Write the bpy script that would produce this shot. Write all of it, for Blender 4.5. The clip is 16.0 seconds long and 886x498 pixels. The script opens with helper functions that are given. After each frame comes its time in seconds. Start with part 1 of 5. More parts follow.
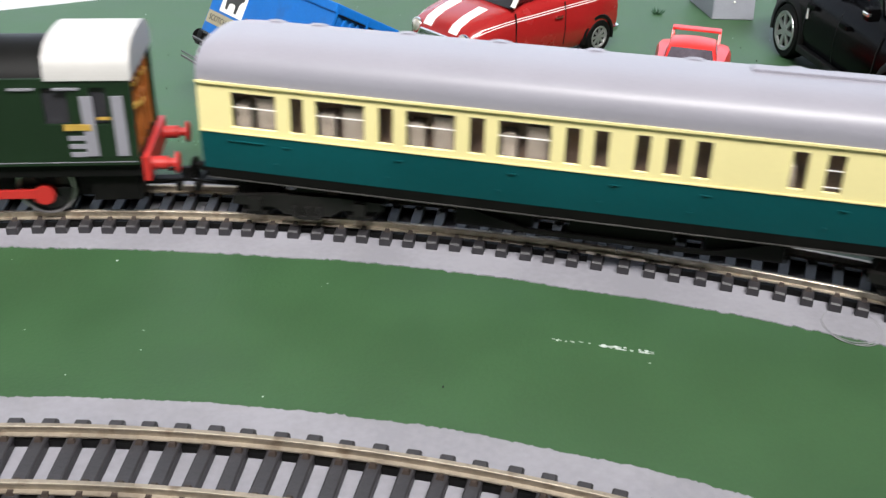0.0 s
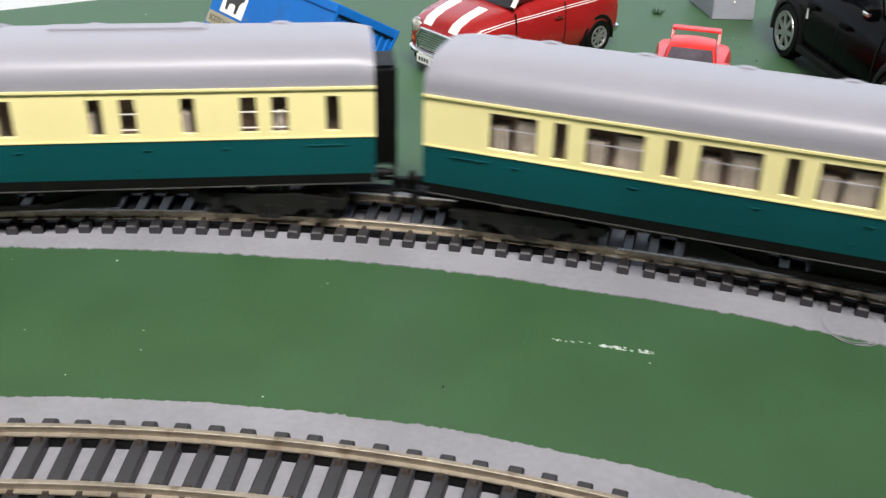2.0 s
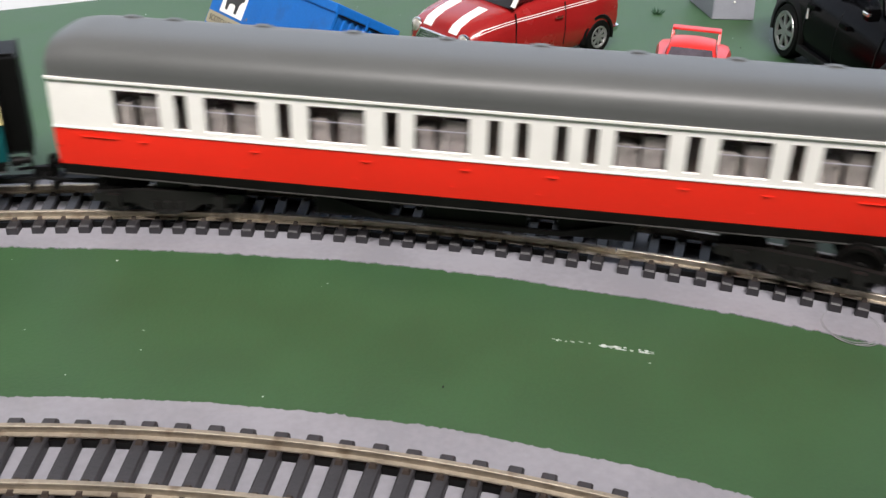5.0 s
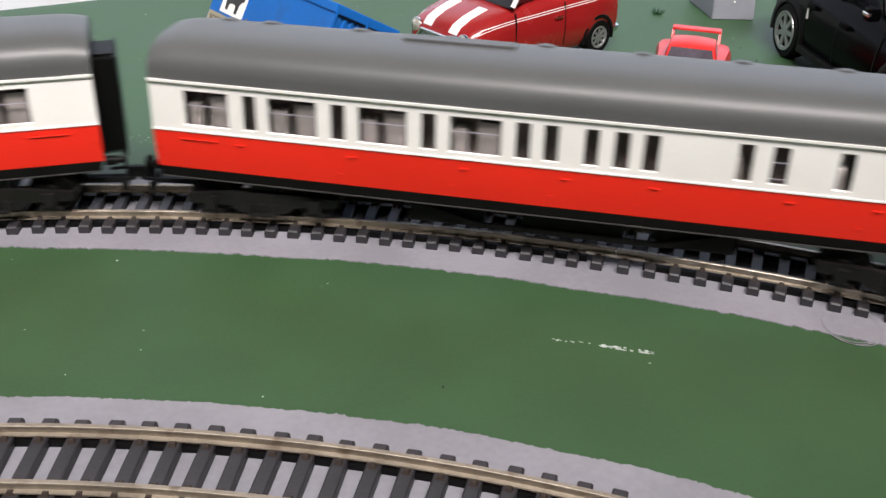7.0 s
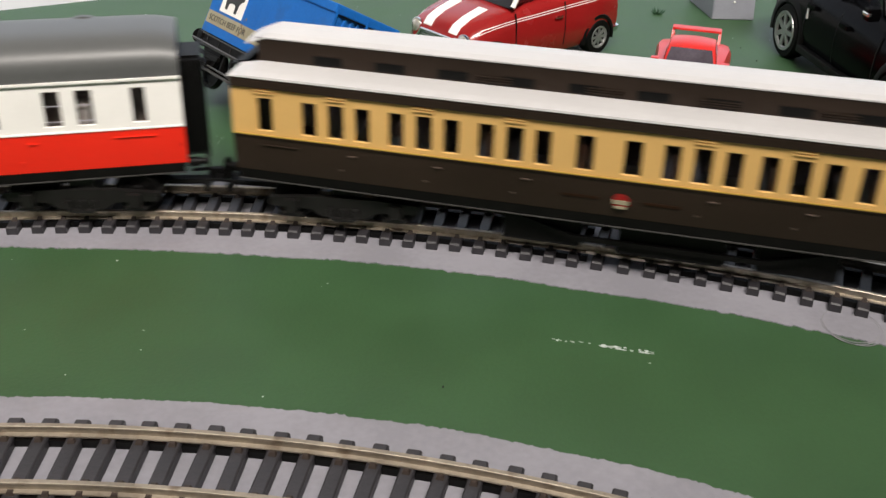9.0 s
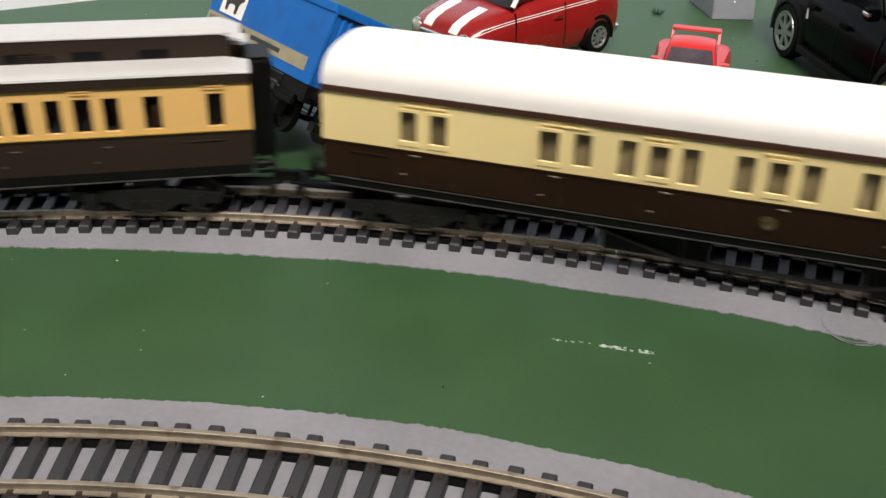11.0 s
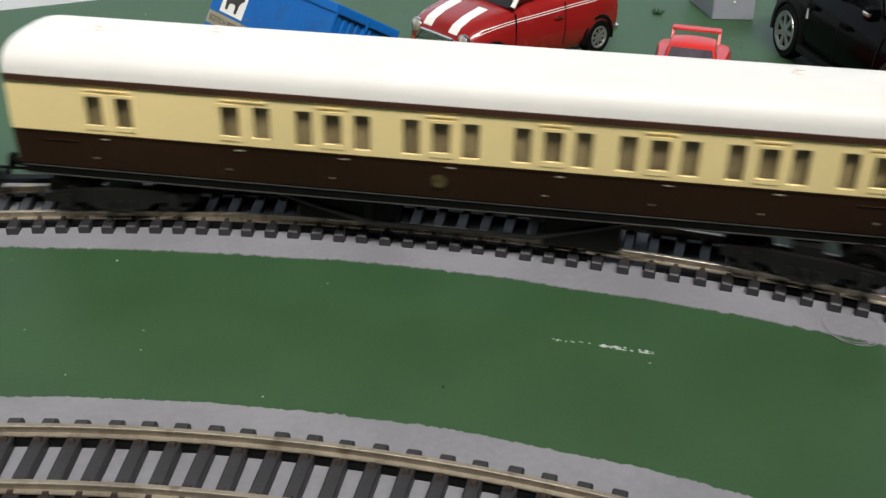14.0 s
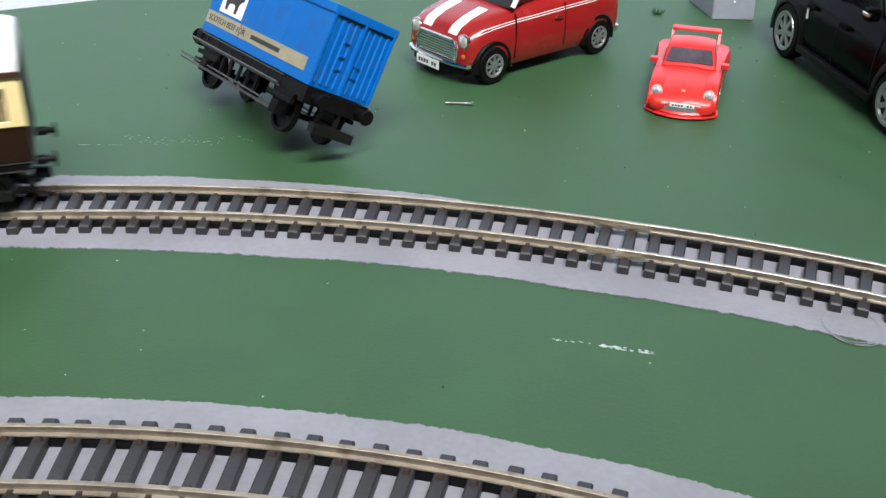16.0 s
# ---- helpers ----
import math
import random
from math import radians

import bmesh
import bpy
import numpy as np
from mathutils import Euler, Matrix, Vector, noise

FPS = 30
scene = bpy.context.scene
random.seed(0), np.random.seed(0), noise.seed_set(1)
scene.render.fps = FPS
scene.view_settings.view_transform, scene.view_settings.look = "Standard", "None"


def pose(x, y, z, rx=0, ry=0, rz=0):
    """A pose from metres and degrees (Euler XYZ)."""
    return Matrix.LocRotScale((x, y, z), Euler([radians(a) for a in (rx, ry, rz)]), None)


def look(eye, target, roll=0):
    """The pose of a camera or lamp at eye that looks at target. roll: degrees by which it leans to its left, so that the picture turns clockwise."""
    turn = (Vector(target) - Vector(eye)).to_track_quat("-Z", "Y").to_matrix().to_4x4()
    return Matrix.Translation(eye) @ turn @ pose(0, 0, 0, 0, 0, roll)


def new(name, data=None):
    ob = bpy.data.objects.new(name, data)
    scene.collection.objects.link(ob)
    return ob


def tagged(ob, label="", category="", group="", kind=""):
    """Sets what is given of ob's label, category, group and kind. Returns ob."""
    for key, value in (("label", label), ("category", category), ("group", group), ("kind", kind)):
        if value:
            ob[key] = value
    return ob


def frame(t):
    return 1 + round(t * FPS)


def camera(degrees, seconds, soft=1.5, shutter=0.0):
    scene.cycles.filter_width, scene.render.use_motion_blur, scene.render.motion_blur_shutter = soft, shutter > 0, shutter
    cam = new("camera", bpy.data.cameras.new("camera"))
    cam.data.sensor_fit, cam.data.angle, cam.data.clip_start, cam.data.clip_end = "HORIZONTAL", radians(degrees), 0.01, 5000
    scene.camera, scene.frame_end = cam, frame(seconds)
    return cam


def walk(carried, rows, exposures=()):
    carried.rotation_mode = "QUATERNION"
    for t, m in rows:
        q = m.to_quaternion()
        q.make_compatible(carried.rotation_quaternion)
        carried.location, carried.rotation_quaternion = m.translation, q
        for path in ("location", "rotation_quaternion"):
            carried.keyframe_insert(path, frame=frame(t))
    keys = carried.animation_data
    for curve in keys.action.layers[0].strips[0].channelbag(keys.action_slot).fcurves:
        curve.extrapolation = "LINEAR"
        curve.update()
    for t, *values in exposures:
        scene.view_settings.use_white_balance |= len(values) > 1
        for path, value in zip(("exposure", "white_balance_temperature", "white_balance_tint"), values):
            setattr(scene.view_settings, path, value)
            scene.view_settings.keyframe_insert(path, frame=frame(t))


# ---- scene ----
# the camera stands still on the layout; all lengths below in millimetres are scaled by MM
MM = 0.001
cam = camera(46.68, 16.0, soft=1.45, shutter=0.6)
EYE = Vector((0.0, 0.0, 0.15009))
TILT = radians(29.449)
STAND = look(EYE, EYE + Vector((0.0, math.cos(TILT), -math.sin(TILT))), 1.451)
walk(cam, [(0.0, STAND), (16.0, STAND)],
     exposures=[(0.0, 1.03, 6350, 11), (0.5, 0.95, 6350, 11), (1.0, 0.87, 6350, 10), (1.5, 0.86, 6400, 10), (3.5, 0.87, 6500, 11), (6.5, 0.68, 6500, 16), (7.5, 0.71, 6500, 16), (8.0, 0.64, 6600, 15), (9.0, 0.52, 6800, 13), (11.5, 0.39, 6850, 11), (12.5, 0.26, 6850, 10), (14.0, 0.25, 6500, 8), (15.0, 0.25, 6350, 4), (15.5, 0.30, 6200, 4), (16.0, 0.84, 6050, 9)])

# ---- light: a room with a low window beyond the layout and a ceiling panel over it ----
world = bpy.data.worlds.new("world")
scene.world = world
world.use_nodes = True
wn = world.node_tree.nodes
sky = wn.new("ShaderNodeTexSky")
sky.sky_type, sky.sun_disc = "NISHITA", False
sky.sun_elevation, sky.sun_rotation = radians(40), radians(200)
world.node_tree.links.new(sky.outputs[0], wn["Background"].inputs[0])
wn["Background"].inputs[1].default_value = 0.1


def area_lamp(name, size, size_y, power, colour, m, spread=180):
    data = bpy.data.lights.new(name, "AREA")
    data.shape, data.size, data.size_y, data.energy, data.color = "RECTANGLE", size, size_y, power, colour
    data.spread = radians(spread)
    ob = new(name, data)
    ob.matrix_world = m
    return ob


area_lamp("window_daylight", 2.1, 0.55, 2.1, (0.95, 0.98, 1.0), look((-0.2, 1.09, 0.44), (-0.2, 0.0, 0.1)))
area_lamp("ceiling_panel_light", 1.2, 0.5, 19.5, (1.0, 0.965, 0.915), look((0.1, -0.45, 1.5), (-0.45, 1.12, 0.0)), 84)


# ---- materials ----
def material(name, colour, rough=0.5, metal=0.0, vary=0.12, scale=60.0, fine=900.0, bump=0.05, coat=0.0, spec=0.5, dirt=None, dirt_amount=0.0, span=(0.45, 0.95)):
    """Paint, plastic or metal: colour broken up at two scales, uneven gloss and a fine relief."""
    mat = bpy.data.materials.new(name)
    mat.use_nodes = True
    nt = mat.node_tree
    n, l = nt.nodes, nt.links
    b = n["Principled BSDF"]
    b.inputs["Metallic"].default_value = metal
    b.inputs["Specular IOR Level"].default_value = spec
    b.inputs["Coat Weight"].default_value = coat
    b.inputs["Coat Roughness"].default_value = 0.08
    tc = n.new("ShaderNodeTexCoord")
    big, small = n.new("ShaderNodeTexNoise"), n.new("ShaderNodeTexNoise")
    big.inputs["Scale"].default_value, small.inputs["Scale"].default_value = scale, fine
    big.inputs["Detail"].default_value, small.inputs["Detail"].default_value = 5, 3
    for t in (big, small):
        l.new(tc.outputs["Object"], t.inputs["Vector"])
    mixed = n.new("ShaderNodeMath")
    mixed.operation = "MULTIPLY_ADD"
    l.new(small.outputs["Fac"], mixed.inputs[0])
    mixed.inputs[1].default_value = 0.4
    l.new(big.outputs["Fac"], mixed.inputs[2])
    ramp = n.new("ShaderNodeValToRGB")
    lo = [c * (1 - vary) for c in colour]
    hi = [min(1, c * (1 + vary)) for c in colour]
    ramp.color_ramp.elements[0].position, ramp.color_ramp.elements[1].position = span
    ramp.color_ramp.elements[0].color, ramp.color_ramp.elements[1].color = (*lo, 1), (*hi, 1)
    l.new(mixed.outputs[0], ramp.inputs["Fac"])
    out = ramp.outputs["Color"]
    if dirt:
        stain = n.new("ShaderNodeTexNoise")
        stain.inputs["Scale"].default_value, stain.inputs["Detail"].default_value = scale * 3.1, 8
        l.new(tc.outputs["Object"], stain.inputs["Vector"])
        edge = n.new("ShaderNodeMapRange")
        edge.inputs["From Min"].default_value, edge.inputs["From Max"].default_value = 0.55, 0.75
        edge.inputs["To Max"].default_value = dirt_amount
        l.new(stain.outputs["Fac"], edge.inputs["Value"])
        mix = n.new("ShaderNodeMix")
        mix.data_type = "RGBA"
        l.new(edge.outputs[0], mix.inputs["Factor"])
        l.new(out, mix.inputs["A"])
        mix.inputs["B"].default_value = (*dirt, 1)
        out = mix.outputs["Result"]
    l.new(out, b.inputs["Base Color"])
    gloss = n.new("ShaderNodeMapRange")
    gloss.inputs["To Min"].default_value, gloss.inputs["To Max"].default_value = max(0.02, rough - 0.08), min(1, rough + 0.08)
    l.new(big.outputs["Fac"], gloss.inputs["Value"])
    l.new(gloss.outputs[0], b.inputs["Roughness"])
    if bump:
        bp = n.new("ShaderNodeBump")
        bp.inputs["Strength"].default_value, bp.inputs["Distance"].default_value = bump, 0.0005
        l.new(small.outputs["Fac"], bp.inputs["Height"])
        l.new(bp.outputs[0], b.inputs["Normal"])
    return mat


def glass_material(name, colour, rough=0.05):
    mat = bpy.data.materials.new(name)
    mat.use_nodes = True
    b = mat.node_tree.nodes["Principled BSDF"]
    b.inputs["Base Color"].default_value = (*colour, 1)
    b.inputs["Roughness"].default_value = rough
    b.inputs["Transmission Weight"].default_value = 1.0
    b.inputs["IOR"].default_value = 1.2
    return mat


M_GREEN = material("green_board_paint", (0.0300, 0.080, 0.0300), 0.55, vary=0.07, scale=40, fine=900, bump=0.16, dirt=(0.027, 0.071, 0.027), dirt_amount=0.35, spec=0.5, span=(0.56, 0.84))
M_BAND = material("grey_trackbed_paint", (0.240, 0.236, 0.266), 0.62, span=(0.56, 0.84), vary=0.10, scale=30, fine=500, bump=0.15, dirt=(0.215, 0.21, 0.225), dirt_amount=0.4)
M_SLEEPER = material("sleeper_plastic", (0.028, 0.0265, 0.0305), 0.5, spec=0.5, vary=0.25, scale=200, fine=1500, bump=0.15)
M_RAIL = material("nickel_silver_rail", (0.36, 0.31, 0.245), 0.47, 0.65, vary=0.25, scale=70, fine=700, dirt=(0.13, 0.085, 0.05), dirt_amount=0.75)
M_RAIL_BRIGHT = material("clean_nickel_silver_rail", (0.38, 0.34, 0.285), 0.4, 0.8, vary=0.2, scale=90, fine=700, dirt=(0.16, 0.11, 0.07), dirt_amount=0.5)
M_CHAIR = material("brown_rail_chair_plastic", (0.034, 0.023, 0.018), 0.6, vary=0.3, scale=300)
M_JOINER = material("rail_joiner_metal", (0.50, 0.45, 0.36), 0.35, 1.0)
M_BLACK = material("black_plastic", (0.004, 0.004, 0.004), 0.5, vary=0.3, scale=150, spec=0.15)
M_DARK = material("dark_underframe", (0.004, 0.0038, 0.0036), 0.5, vary=0.35, scale=120, spec=0.15, dirt=(0.014, 0.012, 0.010), dirt_amount=0.3)
M_TRUSS = material("grey_black_truss", (0.009, 0.0085, 0.008), 0.45, vary=0.3, scale=120, spec=0.3)
M_ROD = material("worn_dark_metal", (0.06, 0.058, 0.056), 0.4, 0.2, vary=0.4, scale=200)
M_STEEL = material("wheel_steel", (0.34, 0.33, 0.32), 0.3, 1.0, vary=0.15)
M_WHEEL = material("black_wheel_centre", (0.008, 0.008, 0.008), 0.5, 0.0, vary=0.15)
M_CHROME = material("chrome", (0.82, 0.82, 0.84), 0.12, 1.0, vary=0.05)
M_SEAT = material("beige_seat_plastic", (0.25, 0.21, 0.175), 0.6)
M_SEAT_GREY = material("grey_brown_seat_plastic", (0.20, 0.18, 0.17), 0.6)
M_SEAT_DARK = material("brown_seat_plastic", (0.20, 0.155, 0.10), 0.6)
M_LINING = material("drab_lining_plastic", (0.17, 0.13, 0.062), 0.45, vary=0.35, scale=90)
M_LINING_BROWN = material("brown_interior_plastic", (0.24, 0.16, 0.115), 0.5, vary=0.4, scale=70)
M_LINING_DARK = material("dark_grey_interior_plastic", (0.13, 0.105, 0.09), 0.5, vary=0.4, scale=70)
M_GLASS = glass_material("coach_glass", (0.93, 0.93, 0.93))
M_TINT = material("dark_car_glass", (0.03, 0.03, 0.035), 0.08, vary=0.1)
M_SCREEN = material("grey_windscreen", (0.07, 0.06, 0.075), 0.12, vary=0.35, scale=150)
M_LENS_WHITE = material("white_headlamp_lens", (0.62, 0.60, 0.58), 0.15, 0.25, vary=0.3, scale=900)
M_LENS = material("headlamp_lens", (0.66, 0.63, 0.55), 0.10, 0.55, vary=0.25, scale=700)
M_WHITE = material("white_paint", (0.87, 0.855, 0.825), 0.5, vary=0.04)
M_CREAM_WHITE = material("creamy_white_paint", (0.80, 0.775, 0.755), 0.5, vary=0.04)
M_CREAM = material("pale_yellow_paint", (0.84, 0.74, 0.365), 0.36, vary=0.04, scale=25)
M_TEAL = material("teal_green_paint", (0.002, 0.064, 0.072), 0.42, vary=0.12, scale=25, spec=0.22)
M_ROOF_GREY = material("light_grey_roof", (0.265, 0.258, 0.30), 0.42, vary=0.06, scale=30)
M_ROOF_PALE = material("pale_grey_roof_paint", (0.52, 0.51, 0.51), 0.45, vary=0.06, scale=30)
M_ROOF_DARK = material("dark_grey_roof", (0.085, 0.088, 0.088), 0.45, vary=0.08, scale=30)
M_RED = material("red_paint", (0.86, 0.026, 0.011), 0.4, vary=0.05, scale=25, spec=0.35)
M_OCHRE = material("golden_cream_paint", (0.70, 0.43, 0.15), 0.36, vary=0.05, scale=25)
M_BROWN = material("chocolate_brown_paint", (0.022, 0.0092, 0.0045), 0.42, vary=0.2, scale=25, spec=0.22)
M_GUTTER = material("reddish_brown_gutter_paint", (0.055, 0.022, 0.013), 0.4, vary=0.2, scale=40)
M_UMBER = material("dark_umber_paint", (0.026, 0.017, 0.012), 0.45, vary=0.2, scale=25, spec=0.22)
M_BUFF = material("buff_cream_paint", (0.84, 0.67, 0.33), 0.38, vary=0.05, scale=25)
M_LOCO = material("bottle_green_paint", (0.007, 0.021, 0.008), 0.35, vary=0.15, scale=40)
M_HANDLE = material("dull_bronze", (0.10, 0.07, 0.055), 0.45, vary=0.2)
M_PALE_METAL = material("pale_worn_metal", (0.30, 0.26, 0.20), 0.4, 0.2, vary=0.25, scale=300)
M_CREST = material("dull_gold_transfer", (0.07, 0.05, 0.018), 0.5, vary=0.5, scale=900)
M_GOLD = material("gold_lining", (0.6, 0.38, 0.08), 0.35, 0.3)
M_RUST = material("brown_cab_interior", (0.36, 0.12, 0.025), 0.5, vary=0.35, scale=150)
M_BLUE = material("blue_container_plastic", (0.005, 0.125, 0.46), 0.55, vary=0.14, scale=40, dirt=(0.035, 0.085, 0.22), dirt_amount=0.55, spec=0.25)
M_STRIP = material("faded_label_strip", (0.31, 0.28, 0.19), 0.6, vary=0.15, scale=120, dirt=(0.35, 0.20, 0.10), dirt_amount=0.4)
M_STAIN = material("brown_stain", (0.22, 0.14, 0.085), 0.7, vary=0.4, scale=400)
M_INK = material("dark_print", (0.03, 0.03, 0.03), 0.6)
M_CAR_RED = material("deep_red_car_paint", (0.27, 0.012, 0.012), 0.25, vary=0.08, coat=0.4)
M_TOY_RED = material("bright_red_toy_paint", (0.60, 0.022, 0.018), 0.36, vary=0.05, coat=0.12)
M_CAR_BLACK = material("black_car_paint", (0.0016, 0.0015, 0.0017), 0.2, vary=0.2, spec=0.05)
M_TYRE = material("tyre_rubber", (0.004, 0.004, 0.004), 0.6, vary=0.2, spec=0.12)
M_ALLOY = material("alloy_wheel", (0.42, 0.42, 0.43), 0.3, 0.75)
M_BEAM = material("faded_red_paint", (0.42, 0.022, 0.018), 0.45, vary=0.08)
M_CAB_ROOF = material("off_white_cab_roof_paint", (0.45, 0.44, 0.43), 0.5, vary=0.06, scale=30)
M_ZINC = material("zinc_plated_steel", (0.36, 0.36, 0.35), 0.35, 0.7, vary=0.15, scale=500)
M_AMBER = material("amber_lens", (0.6, 0.12, 0.02), 0.25)
M_GREY_BLOCK = material("grey_block_plastic", (0.26, 0.27, 0.31), 0.5, vary=0.08)
M_SCRATCH = material("bare_scraped_patch", (0.46, 0.51, 0.48), 0.7, vary=0.2, scale=300)
M_FAINT = material("faint_scuff", (0.20, 0.30, 0.22), 0.7, vary=0.2, scale=300)
M_PENCIL = material("pencil_line", (0.24, 0.24, 0.26), 0.7)
M_GRASS = material("dark_green_flock", (0.02, 0.07, 0.03), 0.9)
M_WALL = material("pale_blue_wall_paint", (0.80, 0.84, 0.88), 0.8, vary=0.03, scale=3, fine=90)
# duller than the seen wall, to hold down light bounced by unseen walls
M_WALL_BOUNCE = material("unseen_wall_bounce_tone", (0.55, 0.54, 0.52), 0.8, vary=0.05, scale=3, fine=90)
M_FLOOR = material("grey_floor", (0.25, 0.24, 0.22), 0.7, vary=0.1, scale=4, fine=60)
M_WOOD = material("pine_timber", (0.42, 0.28, 0.15), 0.6, vary=0.2, scale=12, fine=120)


# ---- mesh helpers (millimetres) ----
def part(name, bm, mat, parent=None, label="", smooth=False):
    me = bpy.data.meshes.new(name)
    for v in bm.verts:
        v.co *= MM
    bmesh.ops.recalc_face_normals(bm, faces=bm.faces)
    if smooth:
        for f in bm.faces:
            f.smooth = True
    bm.to_mesh(me)
    bm.free()
    me.materials.append(mat)
    if smooth:
        me.set_sharp_from_angle(angle=radians(40))
    ob = new(name, me)
    if parent:
        ob.parent = parent
    if label:
        tagged(ob, label)
    return ob


def share(name, ob, m, parent=None):
    """Another object on the mesh of ob."""
    o = new(name, ob.data)
    o.matrix_basis = m
    if parent:
        o.parent = parent
    return o


def thing(name, label, category, group="", m=None):
    e = new(name)
    e.empty_display_size = 0.01
    if m:
        e.matrix_basis = m
    return tagged(e, label, category, group)


def mpose(x, y, z, rx=0, ry=0, rz=0):
    return pose(x * MM, y * MM, z * MM, rx, ry, rz)


def hexa(bm, pts):
    """A solid from eight corners: bottom four, then top four, both counter-clockwise."""
    v = [bm.verts.new(p) for p in pts]
    for f in ((3, 2, 1, 0), (4, 5, 6, 7), (0, 1, 5, 4), (1, 2, 6, 5), (2, 3, 7, 6), (3, 0, 4, 7)):
        bm.faces.new([v[i] for i in f])
    return v


def box(bm, x0, x1, y0, y1, z0, z1, bev=0.0):
    if bev:
        t = bmesh.new()
        hexa(t, [(x0, y0, z0), (x1, y0, z0), (x1, y1, z0), (x0, y1, z0), (x0, y0, z1), (x1, y0, z1), (x1, y1, z1), (x0, y1, z1)])
        bmesh.ops.bevel(t, geom=t.edges[:], offset=bev, segments=2, affect="EDGES", profile=0.7)
        merge(bm, t)
    else:
        hexa(bm, [(x0, y0, z0), (x1, y0, z0), (x1, y1, z0), (x0, y1, z0), (x0, y0, z1), (x1, y0, z1), (x1, y1, z1), (x0, y1, z1)])


def merge(bm, t):
    vs = {v: bm.verts.new(v.co) for v in t.verts}
    for f in t.faces:
        bm.faces.new([vs[v] for v in f.verts])
    t.free()


def tube(bm, a, b, r, seg=12, r2=None, caps=True):
    a, b = Vector(a), Vector(b)
    d = (b - a).normalized()
    s = d.orthogonal().normalized()
    q = d.cross(s)
    rings = []
    for p, rr in ((a, r), (b, r if r2 is None else r2)):
        rings.append([bm.verts.new(p + (s * math.cos(k * math.tau / seg) + q * math.sin(k * math.tau / seg)) * rr) for k in range(seg)])
    for k in range(seg):
        bm.faces.new((rings[0][k], rings[0][(k + 1) % seg], rings[1][(k + 1) % seg], rings[1][k]))
    if caps:
        bm.faces.new(rings[0][::-1])
        bm.faces.new(rings[1])


def turned(bm, profile, axis="y", seg=28, closed=False):
    """A lathed solid: profile of (radius, place along the axis)."""
    rings = []
    for r, h in profile:
        ring = []
        for k in range(seg):
            c, s = r * math.cos(k * math.tau / seg), r * math.sin(k * math.tau / seg)
            ring.append(bm.verts.new({"y": (c, h, s), "x": (h, c, s), "z": (c, s, h)}[axis]))
        rings.append(ring)
    for a, b in zip(rings, rings[1:]):
        for k in range(seg):
            bm.faces.new((a[k], a[(k + 1) % seg], b[(k + 1) % seg], b[k]))
    if not closed:
        bm.faces.new(rings[0])
        bm.faces.new(rings[-1][::-1])


def loft(bm, rings, caps=True, closed=True):
    vs = [[bm.verts.new(p) for p in r] for r in rings]
    n = len(vs[0])
    for a, b in zip(vs, vs[1:]):
        for k in range(n if closed else n - 1):
            bm.faces.new((a[k], a[(k + 1) % n], b[(k + 1) % n], b[k]))
    if caps:
        bm.faces.new(vs[0][::-1])
        bm.faces.new(vs[-1])


def sheet(bm, pts, t=0.3):
    """A flat outline in the xy plane given a thickness."""
    lo = [bm.verts.new((x, y, 0)) for x, y in pts]
    hi = [bm.verts.new((x, y, t)) for x, y in pts]
    bm.faces.new(lo[::-1])
    bm.faces.new(hi)
    for k in range(len(pts)):
        bm.faces.new((lo[k], lo[(k + 1) % len(pts)], hi[(k + 1) % len(pts)], hi[k]))


# ---- the two lines of track ----
CX, CY, RAD = -76.8, -220.55, 505.07
JOINT = radians(75.19)
KINK, RAD2 = 0.0274, 472.56
CX2 = CX + RAD * math.cos(JOINT) - RAD2 * math.cos(JOINT + KINK)
CY2 = CY + RAD * math.sin(JOINT) - RAD2 * math.sin(JOINT + KINK)
U_LEFT = (math.pi - JOINT) * RAD
U_RIGHT = -(JOINT + KINK) * RAD2


def on_track(u):
    """Point and direction of travel on the outer line, u millimetres past the rail joint."""
    if u > U_LEFT:
        return Vector((CX - RAD, CY - (u - U_LEFT), 0)), Vector((0, -1, 0))
    if u < U_RIGHT:
        return Vector((CX2 + RAD2, CY2 + (u - U_RIGHT), 0)), Vector((0, 1, 0))
    if u >= 0:
        a, cx, cy, r = JOINT + u / RAD, CX, CY, RAD
    else:
        a, cx, cy, r = JOINT + KINK + u / RAD2, CX2, CY2, RAD2
    return Vector((cx + r * math.cos(a), cy + r * math.sin(a), 0)), Vector((-math.sin(a), math.cos(a), 0))


NX, NY, NRAD = -79.2, -205.4, 370.9


def on_inner(u):
    """The same on the inner line; u is nothing at its far crown."""
    end = math.pi / 2 * NRAD
    if u > end:
        return Vector((NX - NRAD, NY - (u - end), 0)), Vector((0, -1, 0))
    if u < -end:
        return Vector((NX + NRAD, NY + (u + end), 0)), Vector((0, 1, 0))
    a = math.pi / 2 + u / NRAD
    return Vector((NX + NRAD * math.cos(a), NY + NRAD * math.sin(a), 0)), Vector((-math.sin(a), math.cos(a), 0))


def side_of(d):
    return Vector((-d.y, d.x, 0))


def rail_mesh(line, u0, u1, off, step=5.0):
    bm = bmesh.new()
    n = max(2, int((u1 - u0) / step))
    prof = ((-1.35, 3.0), (1.35, 3.0), (1.35, 3.35), (0.4, 3.6), (0.4, 4.65), (0.62, 4.85), (0.62, 5.3), (0.5, 5.42), (-0.5, 5.42), (-0.62, 5.3), (-0.62, 4.85), (-0.4, 4.65), (-0.4, 3.6), (-1.35, 3.35))
    rings = []
    for k in range(n + 1):
        p, d = line(u0 + (u1 - u0) * k / n)
        s = side_of(d)
        rings.append([p + s * (off + a) + Vector((0, 0, z)) for a, z in prof])
    loft(bm, rings)
    return bm


